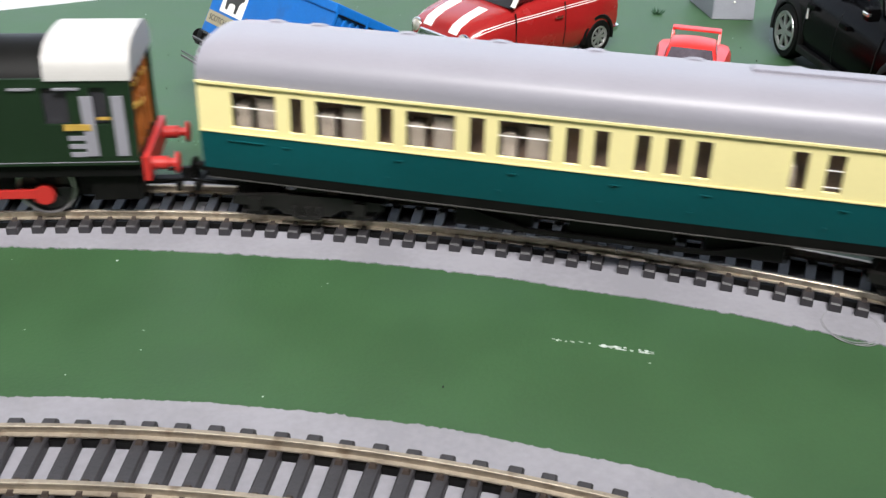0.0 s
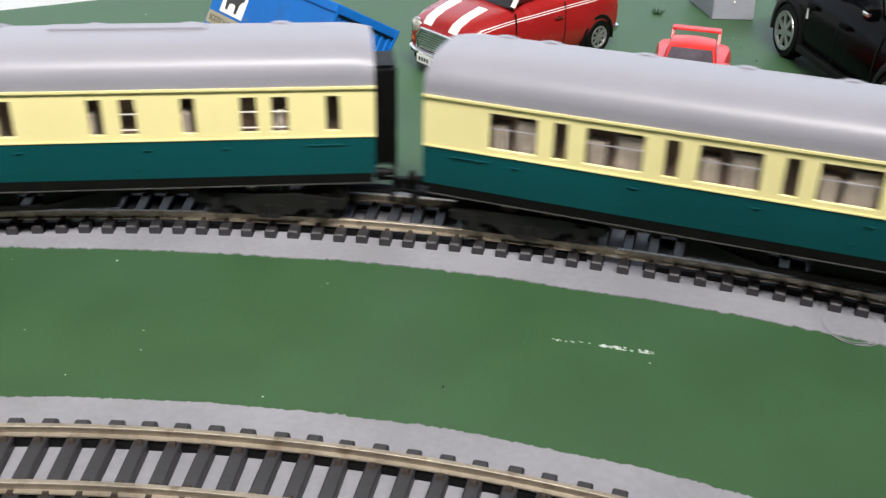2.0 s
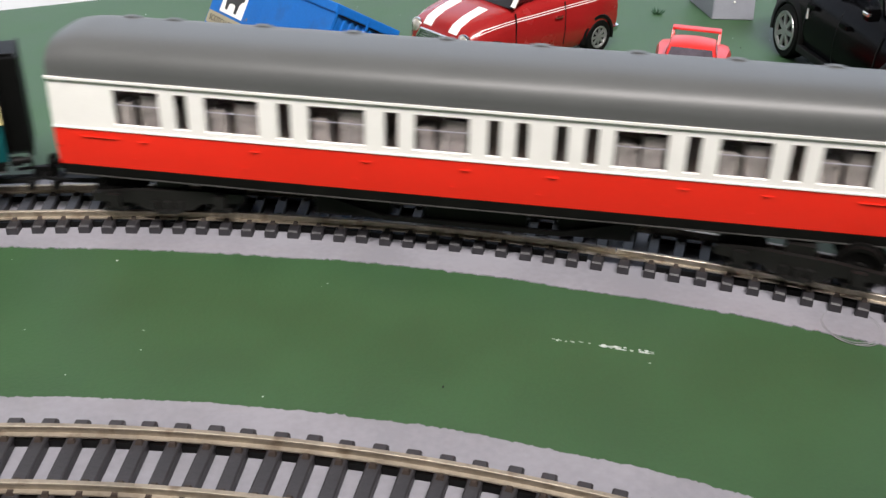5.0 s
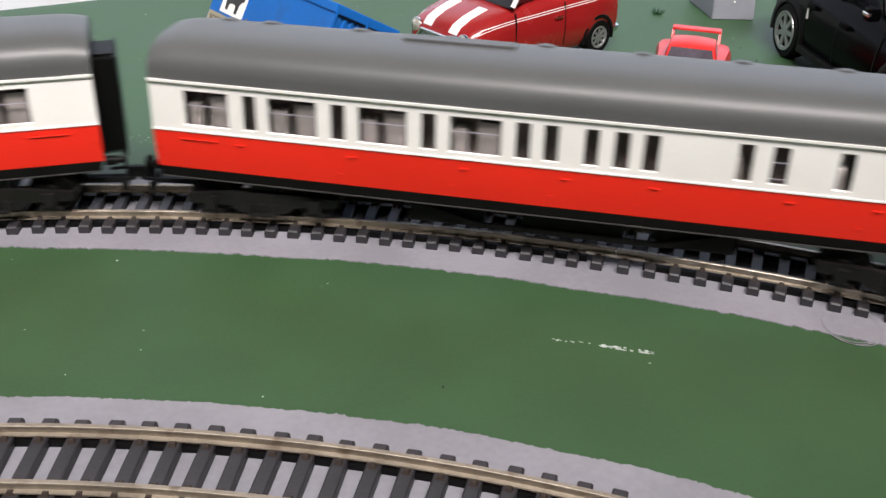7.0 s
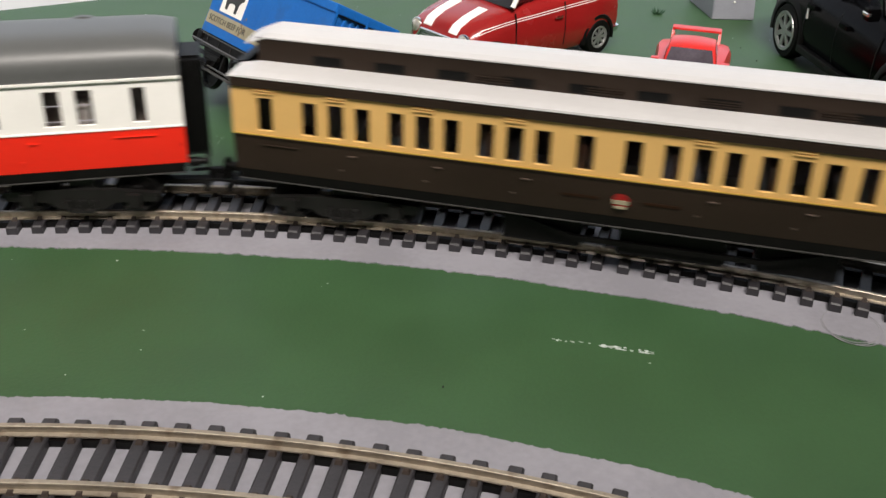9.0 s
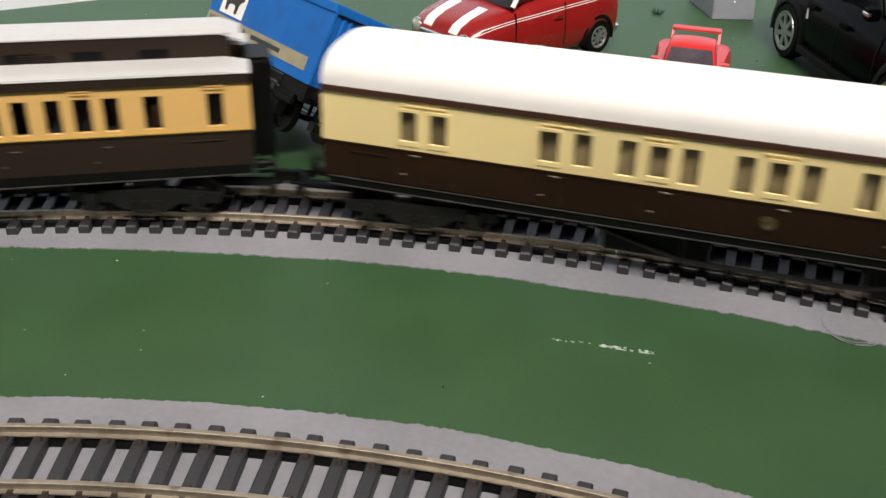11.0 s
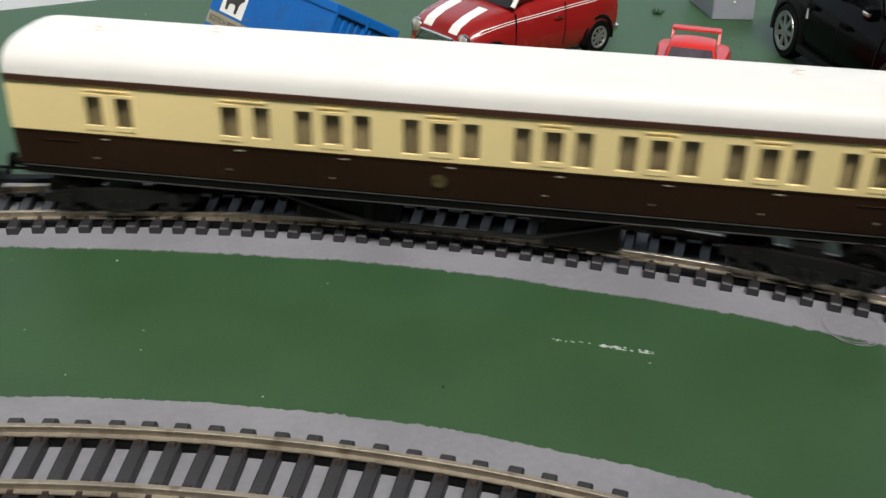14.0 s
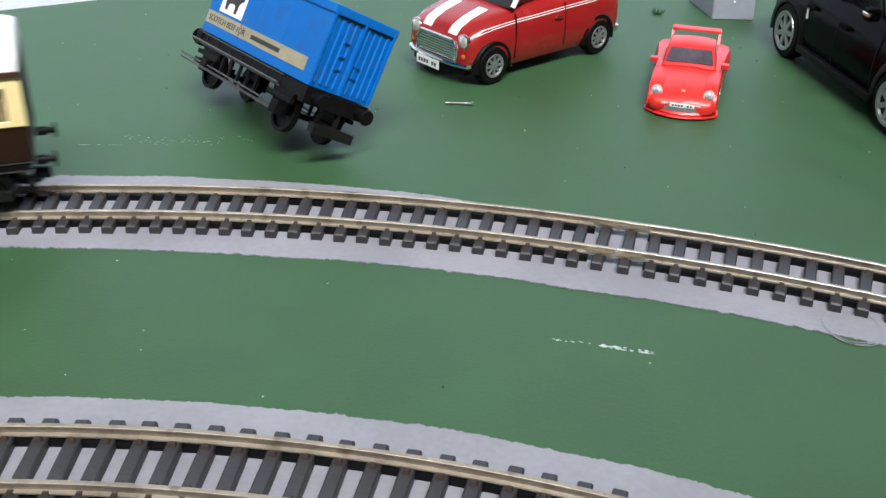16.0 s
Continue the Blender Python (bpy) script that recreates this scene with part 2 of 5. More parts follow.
def web_mesh(line, u0, u1, off, step=5.0):
    """The plastic strip that joins the sleepers under a rail."""
    bm = bmesh.new()
    n = max(2, int((u1 - u0) / step))
    rings = []
    for k in range(n + 1):
        p, d = line(u0 + (u1 - u0) * k / n)
        s = side_of(d)
        rings.append([p + s * (off + a) + Vector((0, 0, z)) for a, z in ((-1.45, 0.3), (1.45, 0.3), (1.45, 2.1), (-1.45, 2.1))])
    loft(bm, rings)
    return bm


def sleeper_bm(length=29.0, width=3.3):
    bm = bmesh.new()
    w, h, top = width / 2, length / 2, 2.9
    rings = []
    for y, z in ((-h, 2.5), (-h + 0.5, top), (h - 0.5, top), (h, 2.5)):
        rings.append([(-w, y, 0.0), (w, y, 0.0), (w, y, z - 0.35), (w - 0.35, y, z), (-w + 0.35, y, z), (-w, y, z - 0.35)])
    loft(bm, rings)
    for s in (-1, 1):
        for e in (-1, 1):
            y = s * 8.25 + e * 1.75
            hexa(bm, [(-0.9, y - 0.75, 2.85), (0.9, y - 0.75, 2.85), (0.9, y + 0.75, 2.85), (-0.9, y + 0.75, 2.85),
                      (-0.55, y - 0.35, 3.75), (0.55, y - 0.35, 3.75), (0.55, y + 0.35, 3.75), (-0.55, y + 0.35, 3.75)])
    return bm


def at_line(line, u, z=0.0):
    p, d = line(u)
    return mpose(p.x, p.y, z, 0, 0, math.degrees(math.atan2(d.y, d.x)))


def band_mesh(line, u0, u1, inner, outer, seed, z=0.35, step=0.6):
    """A painted strip with brushed, ragged edges; inner and outer give its half widths along the way."""
    bm = bmesh.new()
    n = int((u1 - u0) / step)
    prev = None
    for k in range(n + 1):
        u = u0 + (u1 - u0) * k / n
        p, d = line(u)
        s = side_of(d)
        jag = [0.7 * noise.noise((u * 0.35, seed + i * 9, 0)) + 1.1 * noise.noise((u * 0.045, seed + i * 5, 3)) + 0.55 * noise.noise((u * 1.1, seed + i, 7)) + 0.4 * noise.noise((u * 2.3, seed + i * 3, 5)) for i in (0, 1)]
        a, b = p + s * (inner(u) + jag[0]), p - s * (outer(u) + jag[1])
        row = [bm.verts.new((a.x, a.y, 0.0)), bm.verts.new((a.x, a.y, z)), bm.verts.new((b.x, b.y, z)), bm.verts.new((b.x, b.y, 0.0))]
        if prev:
            for i in range(3):
                bm.faces.new((prev[i], prev[i + 1], row[i + 1], row[i]))
        prev = row
    return bm


def ramp_between(points):
    xs, ys = [p[0] for p in points], [p[1] for p in points]
    return lambda u: float(np.interp(u, xs, ys))


# ---- the room ----
def room():
    x0, x1, y0, y1, z0, z1 = -1700, 1700, -2600, 1100, -720, 1520
    bm = bmesh.new()
    box(bm, x0, x1, y0, y1, z0 - 50, z0)
    tagged(part("floor", bm, M_FLOOR), "plain grey floor of the layout room", "floor", kind="structure")
    bm = bmesh.new()
    box(bm, x0, x1, y0, y1, z1, z1 + 60)
    tagged(part("ceiling", bm, M_WHITE), "plain white ceiling", "ceiling", kind="structure")
    # unseen walls; south and east are toned down to bounce less light
    for name, a, mat in (("wall_west", (x0 - 80, x0, y0, y1), M_WALL), ("wall_south", (x0, x1, y0 - 80, y0), M_WALL_BOUNCE), ("wall_east", (x1, x1 + 80, y0, y1), M_WALL_BOUNCE)):
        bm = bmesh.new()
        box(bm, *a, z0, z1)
        tagged(part(name, bm, mat), "plain unseen wall of the layout room", "wall", kind="structure")
    wx0, wx1, wz0, wz1 = -1290, 890, 120, 750
    bm = bmesh.new()
    box(bm, x0, wx0, y1, y1 + 80, z0, z1)
    box(bm, wx1, x1, y1, y1 + 80, z0, z1)
    box(bm, wx0, wx1, y1, y1 + 80, z0, wz0)
    box(bm, wx0, wx1, y1, y1 + 80, wz1, z1)
    tagged(part("wall_north", bm, M_WALL), "pale bluish-white painted wall with a window opening", "wall", kind="structure")


BOARD_EDGE = [(-880, 128), (-219.5, 491.7), (330, 790), (800, 790), (800, -2050), (-880, -2050)]


def baseboard():
    bm = bmesh.new()
    lo = [bm.verts.new((x, y, -18)) for x, y in BOARD_EDGE]
    hi = [bm.verts.new((x, y, 0)) for x, y in BOARD_EDGE]
    bm.faces.new(lo[::-1])
    bm.faces.new(hi)
    n = len(lo)
    for k in range(n):
        bm.faces.new((lo[k], lo[(k + 1) % n], hi[(k + 1) % n], hi[k]))
    top = part("ground", bm, M_GREEN)
    tagged(top, "layout board painted glossy grass green, lightly scuffed", "baseboard", kind="structure")
    for x, y in ((-780, 60), (300, 700), (720, 700), (720, -1950), (-800, -1950)):
        bm = bmesh.new()
        box(bm, x - 30, x + 30, y - 30, y + 30, -720, -18.2)
        tagged(part("board_leg", bm, M_WOOD), "square pine leg under the layout board", "leg", "board legs", "structure")


def trackbeds():
    inner = ramp_between([(-150, 25.6), (0, 26.0), (60, 25.2), (120, 24.9), (150, 23.6), (200, 21.2), (240, 20.6)])
    outer = ramp_between([(-150, 13.0), (20, 14.0), (45, 19.0), (70, 22.2), (110, 24), (140, 25.0), (180, 26.6), (215, 29.0), (260, 30.0)])
    ob = part("trackbed", band_mesh(on_track, -1900, 2300, inner, outer, 11), M_BAND)
    tagged(ob, "light grey painted strip with a ragged edge under the outer track", "painted strip", kind="structure")
    ob = part("trackbed", band_mesh(on_inner, -1500, 1500, ramp_between([(0, 24)]), ramp_between([(0, 25.0)]), 53), M_BAND)
    tagged(ob, "light grey painted strip with a ragged edge under the inner track", "painted strip", kind="structure")


SLEEPER = None


def track(name, label, line, u0, u1, first, pitch, near, length=29.0, rail_mat=M_RAIL):
    """A length of track: two rails, the near sleepers one by one, the far rest joined."""
    global SLEEPER
    t = thing(name, label, "railway track", "model railway tracks")
    for off in (8.25 + 0.6, -8.25 - 0.6):
        part("rail", rail_mesh(line, u0, u1, off), rail_mat, t)
        part("web", web_mesh(line, u0 + 8, u1 - 8, off), M_BLACK, t, "black plastic strip under the rail")
    rest = bmesh.new()
    k0, k1 = math.ceil((u0 - first + 1.5) / pitch), math.floor((u1 - first - 1.5) / pitch)
    for k in range(k0, k1 + 1):
        u = first + k * pitch
        if near[0] <= u <= near[1]:
            r = random.Random(k * 7 + int(first * 10))
            m = at_line(line, u) @ mpose(0, r.uniform(-0.25, 0.25), 0, 0, 0, r.uniform(-0.8, 0.8))
            if SLEEPER is None:
                ob = part("sleeper", sleeper_bm(length), M_SLEEPER, t)
                ob.matrix_basis = m
                ob.data.materials.append(M_CHAIR)
                for f in ob.data.polygons:
                    f.material_index = int(f.center.z > 2.95 * MM)
                SLEEPER = ob
            else:
                share("sleeper", SLEEPER, m, t)
        else:
            m = at_line(line, u)
            m = Matrix.Translation(m.translation / MM) @ m.to_3x3().to_4x4()
            hexa(rest, [m @ Vector(c) for c in ((-1.65, -14.5, 0), (1.65, -14.5, 0), (1.65, 14.5, 0), (-1.65, 14.5, 0), (-1.4, -14.5, 2.9), (1.4, -14.5, 2.9), (1.4, 14.5, 2.9), (-1.4, 14.5, 2.9))])
    if rest.verts:
        tagged(part("sleepers", rest, M_SLEEPER, t), kind="stuff")
    else:
        rest.free()
    return t


def tracks():
    a = track("railway_track", "curved outer model track, brownish rails on black plastic sleepers", on_track, 0.12, 2300, 4.76, 7.159, (0, 420))
    b = track("railway_track", "curved outer model track beyond the rail joint, bright rails", on_track, -1900, -0.12, -2.85, 7.418, (-260, 0), rail_mat=M_RAIL_BRIGHT)
    track("railway_track", "curved inner model track, brownish rails on black plastic sleepers", on_inner, -1500, 1500, -0.016, 7.1815, (-230, 200))
    for off in (8.85, -8.85):
        for s in (-1, 1):
            bm = bmesh.new()
            rings = []
            for k in range(8):
                p, d = on_track(-8.5 + 17.0 * k / 7)
                q = side_of(d) * (off + s * 1.0)
                rings.append([p + q + side_of(d) * e + Vector((0, 0, z)) for e, z in ((-0.45, 3.1), (0.45, 3.1), (0.45, 3.9), (-0.45, 3.9))])
            loft(bm, rings)
            part("rail_joiner", bm, M_JOINER, b, "bright metal rail joiner")


# ---- coaches ----
SOLE, FLOOR_Z, BELT, EAVE = 17.7, 20.9, 33.2, 47.9


def side_y(z, hw):
    """Half width of a coach body at height z: upright above the belt, drawn in below."""
    if z >= BELT:
        return hw - 0.35 * ((z - BELT) / (EAVE - BELT)) ** 2
    return hw - 0.9 * ((BELT - z) / (BELT - FLOOR_Z)) ** 2


def side_panel(bm, length, hw, s, zs, holes):
    """One wall of a coach between the heights zs, with real openings and their reveals."""
    xs = sorted({-length / 2, length / 2, *[h[0] for h in holes], *[h[1] for h in holes]})
    for i in range(len(zs) - 1):
        for j in range(len(xs) - 1):
            xm, zm = (xs[j] + xs[j + 1]) / 2, (zs[i] + zs[i + 1]) / 2
            if any(a < xm < b and c < zm < d for a, b, c, d in holes):
                continue
            q = [bm.verts.new((x, s * side_y(z, hw), z)) for x, z in ((xs[j], zs[i]), (xs[j + 1], zs[i]), (xs[j + 1], zs[i + 1]), (xs[j], zs[i + 1]))]
            bm.faces.new(q)
    for a, b, c, d in holes:
        o = [Vector((x, s * side_y(z, hw), z)) for x, z in ((a, c), (b, c), (b, d), (a, d))]
        n = [p - Vector((0, s * 1.1, 0)) for p in o]
        for k in range(4):
            bm.faces.new([bm.verts.new(p) for p in (o[k], o[(k + 1) % 4], n[(k + 1) % 4], n[k])])
    bmesh.ops.remove_doubles(bm, verts=bm.verts, dist=0.005)


def roof_profile(hw, z0, z1, n=22):
    pts = []
    for k in range(n + 1):
        a = math.pi * k / n
        c, s = math.cos(a), math.sin(a)
        pts.append((math.copysign(abs(c) ** 0.69, c) * hw, z0 + (z1 - z0) * s ** 0.69))
    return pts


def arc_roof(length, hw, z0, z1, dome=7.0, over=0.0, spec_drop=0.12):
    bm = bmesh.new()
    prof = roof_profile(hw, z0, z1)
    rings = []
    stations = [(-1, d) for d in (0.0, 0.12, 0.35, 0.65, 1.0)] + [(1, d) for d in (1.0, 0.65, 0.35, 0.12, 0.0)]
    for side, d in stations:
        drop = (1 - d) ** 2 * spec_drop * (z1 - z0)
        x = side * (length / 2 + over - d * max(dome, 0.5))
        k = 1 - (drop / (z1 - z0))
        rings.append([(x, y * (0.985 + 0.015 * d), z0 + (z - z0) * k) for y, z in prof])
    loft(bm, rings)
    return bm


def strip(bm, x0, x1, y, z, w=0.5, h=0.5):
    box(bm, x0, x1, y - w / 2, y + w / 2, z - h / 2, z + h / 2)


WHEELSETS = []
BOGIES = []


def wheelset_bm(r=6.4):
    bm = bmesh.new()
    tube(bm, (0, -12.5, 0), (0, 12.5, 0), 0.9, 8)
    for s in (-1, 1):
        turned(bm, [(0.9, s * 7.2), (r + 0.7, s * 7.2), (r + 0.7, s * 7.9), (r, s * 8.1), (r, s * 9.9), (r - 1.0, s * 9.9), (r - 1.1, s * 9.2), (2.0, s * 9.0), (1.6, s * 9.8), (0.9, s * 9.8)], seg=24)
        for k in range(4):
            a = k * math.pi / 2
            c, q = math.cos(a), math.sin(a)
            tube(bm, (c * 2.6, s * 9.0, q * 2.6), (c * 5.0, s * 9.3, q * 5.0), 0.55, 5)
    return bm


def bogie(coach, base, frame_mat):
    """A four-wheel bogie under its coach, pivoting; its wheel sets turn in it."""
    bm = bmesh.new()
    for s in (-1, 1):
        y0, y1 = (11.6, 13.4) if s > 0 else (-13.4, -11.6)
        loft(bm, [[(x, y, z) for x, z in ((-base * 0.72, 13.2), (-base * 0.72, 10.6), (-base * 0.32, 10.2), (-base * 0.22, 8.0), (base * 0.22, 8.0), (base * 0.32, 10.2), (base * 0.72, 10.6), (base * 0.72, 13.2), (base * 0.3, 14.3), (-base * 0.3, 14.3))] for y in (y0, y1)])
        for x in (-base / 2, base / 2):
            ya, yb = (13.3, 15.0) if s > 0 else (-15.0, -13.3)
            box(bm, x - 1.8, x + 1.8, ya, yb, 9.2, 13.4, 0.4)
            box(bm, x - 3.4, x + 3.4, min(s * 13.2, s * 14.4), max(s * 13.2, s * 14.4), 8.0, 9.0, 0.2)
        for x in (-base * 0.12, 0, base * 0.12):
            tube(bm, (x, s * 14.0, 7.9), (x, s * 14.0, 11.2), 0.9, 8)
        box(bm, -3.5, 3.5, min(s * 13.2, s * 14.8), max(s * 13.2, s * 14.8), 7.3, 8.2, 0.2)
    box(bm, -4, 4, -11.7, 11.7, 10.5, 16.9)
    for x in (-base * 0.7, base * 0.7):
        box(bm, x - 0.9, x + 0.9, -12, 12, 10.8, 12.6)
    b = part("bogie", bm, frame_mat, coach, "black bogie frame with axle boxes")
    BOGIES.append(b)
    for x in (-base / 2, base / 2):
        if WHEELSETS:
            w = share("wheel_set", WHEELSETS[0][0], Matrix(), b)
        else:
            w = part("wheel_set", wheelset_bm(), M_DARK, b, smooth=True)
        WHEELSETS.append((w, x))
    return b


def buffers(parent, x, s, mat):
    for y in (-11.5, 11.5):
        bm = bmesh.new()
        turned(bm, [(1.5, 0), (1.5, s * 3.4), (1.0, s * 3.6), (1.0, s * 5.2), (2.6, s * 5.4), (2.5, s * 6.0), (1.8, s * 6.3)], "x", 14)
        ob = part("buffer", bm, mat, parent, smooth=True)
        ob.location = Vector((x, y, 18.6)) * MM


def coupling(parent, x, s, reach=9.0):
    """A drawbar and hook that meets the next vehicle."""
    bm = bmesh.new()
    box(bm, *sorted((x - s * 10, x + s * (reach - 3))), -1.6, 1.6, 10.6, 12.2, 0.2)
    box(bm, *sorted((x + s * (reach - 4), x + s * (reach - 2.6))), -6.2, 6.2, 10.2, 13.0, 0.3)
    tube(bm, (x + s * 1, -4.4, 12.6), (x + s * reach, -4.4, 13.4), 0.55, 6)
    tube(bm, (x + s * reach, -4.4, 13.4), (x + s * reach, 4.4, 13.4), 0.55, 6)
    tube(bm, (x + s * reach, 4.4, 13.4), (x + s * 1, 4.4, 12.6), 0.55, 6)
    box(bm, *sorted((x + s * (reach - 3), x + s * (reach + 2.0))), -0.8, 0.8, 12.0, 15.4, 0.3)
    part("coupling", bm, M_BLACK, parent, "dark metal tension-lock coupling")


def gangway(parent, x, s, folds):
    bm = bmesh.new()
    for k in range(folds):
        x0 = x + s * k * 2.0
        box(bm, *sorted((x0, x0 + s * 1.7)), -8.6 + 0.3 * (k % 2), 8.6 - 0.3 * (k % 2), 19.5, 49.5, 0.5)
        box(bm, *sorted((x0, x0 + s * 2.0)), -7.9, 7.9, 20.2, 48.8)
    x0 = x + s * folds * 2.0
    box(bm, *sorted((x0, x0 + s * 0.8)), -9.2, 9.2, 18.8, 50.0, 0.3)
    part("gangway", bm, M_BLACK, parent, "black corridor connector")
    bm = bmesh.new()
    box(bm, *sorted((x, x + s * folds * 2.0)), -6.4, 6.4, 49.6, 50.2, 0.2)
    part("gangway_cover", bm, M_BLACK, parent)


def seats(parent, length, mat, step=26.0, compartments=False):
    bm = bmesh.new()
    n = int((length - 20) // step)
    for k in range(n):
        x = -length / 2 + 14 + step * (k + 0.5)
        for y0, y1 in (((-16, -3), (3, 16)) if not compartments else ((-16, 16),)):
            box(bm, x - 1.1, x + 1.1, y0, y1, 22, 40.5, 0.6)
            box(bm, x - 6.5, x - 1.0, y0, y1, 22, 29, 0.6)
            box(bm, x + 1.0, x + 6.5, y0, y1, 22, 29, 0.6)
    box(bm, -length / 2 + 2, length / 2 - 2, -16.2, 16.2, 21.0, 22.0)
    return part("seats", bm, mat, parent, "moulded interior seats")


def coach(spec, length, name="coach"):
    """A bogie coach, travelling along +x, its seen side at +y."""
    hw = spec["hw"]
    t = thing(name, spec["label"], "coach", "coaches of the passing train")
    ln = length
    z_split = spec.get("split", BELT)
    wz0, wz1 = spec["win_z"]
    for s in (1, -1):
        wins = [(x * ln / spec["ref"] * 1.0 - w / 2, x * ln / spec["ref"] + w / 2, wz0 - lo, wz1) for x, w, lo in spec["windows"]]
        bm = bmesh.new()
        side_panel(bm, ln, hw, s, [FLOOR_Z, 24.5, 28.5, z_split], [])
        part("lower_side", bm, spec["lower"], t, spec["lower_label"], smooth=True)
        bm = bmesh.new()
        zs = sorted({z_split, wz0, wz0 - 0.9, wz1, 40.0, EAVE} if any(w[2] for w in spec["windows"]) else {z_split, wz0, wz1, 40.0, EAVE})
        side_panel(bm, ln, hw, s, zs, wins)
        part("upper_side", bm, spec["upper"], t, spec["upper_label"], smooth=True)
        # belt and eave beads, door vents, handles, hinges
        bm = bmesh.new()
        y = s * (side_y(z_split, hw) + 0.12)
        strip(bm, -ln / 2, ln / 2, y, z_split - 0.1, 0.35, 0.45)
        part("belt_bead", bm, spec["belt"], t)
        bm = bmesh.new()
        strip(bm, -ln / 2, ln / 2, s * (side_y(EAVE, hw) + 0.3), EAVE - 0.1, 0.9, spec.get("eave_h", 0.7))
        part("gutter", bm, spec["gutter"], t)
        pane_meshes = {}
        for a, b, c, d in wins:
            key = (round(b - a, 2), round(d - c, 2))
            if key not in pane_meshes:
                bm = bmesh.new()
                box(bm, -(b - a) / 2 - 0.2, (b - a) / 2 + 0.2, -0.12, 0.12, -(d - c) / 2 - 0.2, (d - c) / 2 + 0.2)
                ob = part("pane", bm, M_GLASS, t)
                ob.visible_shadow = False
                pane_meshes[key] = ob
            else:
                ob = share("pane", pane_meshes[key], Matrix(), t)
                ob.visible_shadow = False
            ob.location = Vector(((a + b) / 2, s * (side_y((c + d) / 2, hw) - 1.0), (c + d) / 2)) * MM
        for a, b, c, d in wins:
            drops = (4.5,) if b - a > 10 else (4.5, 9.2) if spec.get("bars") and a < spec["bars"] and b - a > 4.3 else ()
            for z in drops:
                bm = bmesh.new()
                strip(bm, a, b, s * (hw - 0.75), d - z, 0.3, 0.24)
                part("window_bar", bm, spec.get("bar_mat", M_ROOF_GREY), t)
        if spec.get("droplights"):
            frames = {}
            for a, b, c, d in [w for w in wins if w[1] - w[0] > 5.0]:
                key = round(b - a, 2)
                if key not in frames:
                    q, h = (b - a) / 2, (d - c) / 2
                    bm = bmesh.new()
                    for x0, x1, z0, z1 in ((-q - 0.5, -q + 0.3, -h - 1.1, h + 0.5), (q - 0.3, q + 0.5, -h - 1.1, h + 0.5), (-q + 0.3, q - 0.3, h - 0.3, h + 0.5), (-q + 0.3, q - 0.3, -h - 1.1, -h + 0.2)):
                        box(bm, x0, x1, -0.25, 0.25, z0, z1)
                    frames[key] = part("droplight_frame", bm, spec["upper"], t)
                    ob = frames[key]
                else:
                    ob = share("droplight_frame", frames[key], Matrix(), t)
                ob.location = Vector(((a + b) / 2, s * (side_y((c + d) / 2, hw) + 0.05), (c + d) / 2)) * MM
                for x in (a - 1.1, b + 1.1):
                    bm = bmesh.new()
                    box(bm, x - 0.12, x + 0.12, *sorted((s * (hw - 0.6), s * (side_y(27, hw) + 0.1))), FLOOR_Z + 1.2, z_split - 0.6)
                    part("door_gap", bm, M_UMBER, t)
            bm = bmesh.new()
            turned_at(bm, [(2.0, 0.0), (2.0, s * 0.3), (1.2, s * 0.35), (1.1, s * 0.25)], (3.2, s * (side_y(26, hw) + 0.05), 26.2), "y", 20)
            part("crest", bm, M_CREST, t, "small dull gold round crest")
        for x, w in spec["vents"]:
            for k in range(spec.get("louvres", 1)):
                bm = bmesh.new()
                strip(bm, x - w / 2, x + w / 2, s * (hw - 0.1), wz1 + 1.5 + 0.8 * k, 0.6, 0.4)
                part("door_vent", bm, spec["upper"], t)
        handle = hinge = None
        for x in spec["handles"]:
            at = mpose(x, s * (side_y(z_split - spec["handle_drop"], hw) + 0.2), z_split - spec["handle_drop"])
            if handle is None:
                bm = bmesh.new()
                tube(bm, (-1.1, 0, 0), (1.1, 0, 0), 0.24, 6)
                handle = part("door_handle", bm, spec["handle_mat"], t)
                handle.matrix_basis = at
                bm = bmesh.new()
                box(bm, -0.4, 0.4, -0.25, 0.25, -0.25, 0.25)
                hinge = part("hinge", bm, spec["handle_mat"], t)
                hinge.matrix_basis = mpose(x + 3.6, s * side_y(FLOOR_Z + 3.5, hw), FLOOR_Z + 3.5)
            else:
                share("door_handle", handle, at, t)
                share("hinge", hinge, mpose(x + 3.6, s * side_y(FLOOR_Z + 3.5, hw), FLOOR_Z + 3.5), t)
        for e in (-1, 1):
            x = e * (ln / 2 - 14)
            bm = bmesh.new()
            tube(bm, (x - 5.5, s * (side_y(z_split - 2.6, hw) + 0.2), z_split - 2.6), (x + 5.5, s * (side_y(z_split - 2.6, hw) + 0.2), z_split - 2.6), 0.22, 6)
            part("step_rail", bm, spec["lower"], t)
        # solebar and footboard
        bm = bmesh.new()
        box(bm, -ln / 2 + 1, ln / 2 - 1, *sorted((s * (hw - 2.8), s * (hw - 1.0))), SOLE, FLOOR_Z)
        part("solebar", bm, M_DARK, t, "black solebar")
        bm = bmesh.new()
        strip(bm, -ln / 2 + 1, ln / 2 - 1, s * (hw - 0.8), SOLE + 0.1, 0.6, 0.22)
        part("footboard", bm, M_ROD, t, "thin dark metal footboard")
        if spec.get("droplights"):
            bm = bmesh.new()
            strip(bm, -ln / 2 + 1, ln / 2 - 1, s * (hw - 0.8), FLOOR_Z - 0.5, 0.5, 0.18)
            part("upper_footboard", bm, M_ROD, t, "thin dark metal footboard")
    # floor and ends
    bm = bmesh.new()
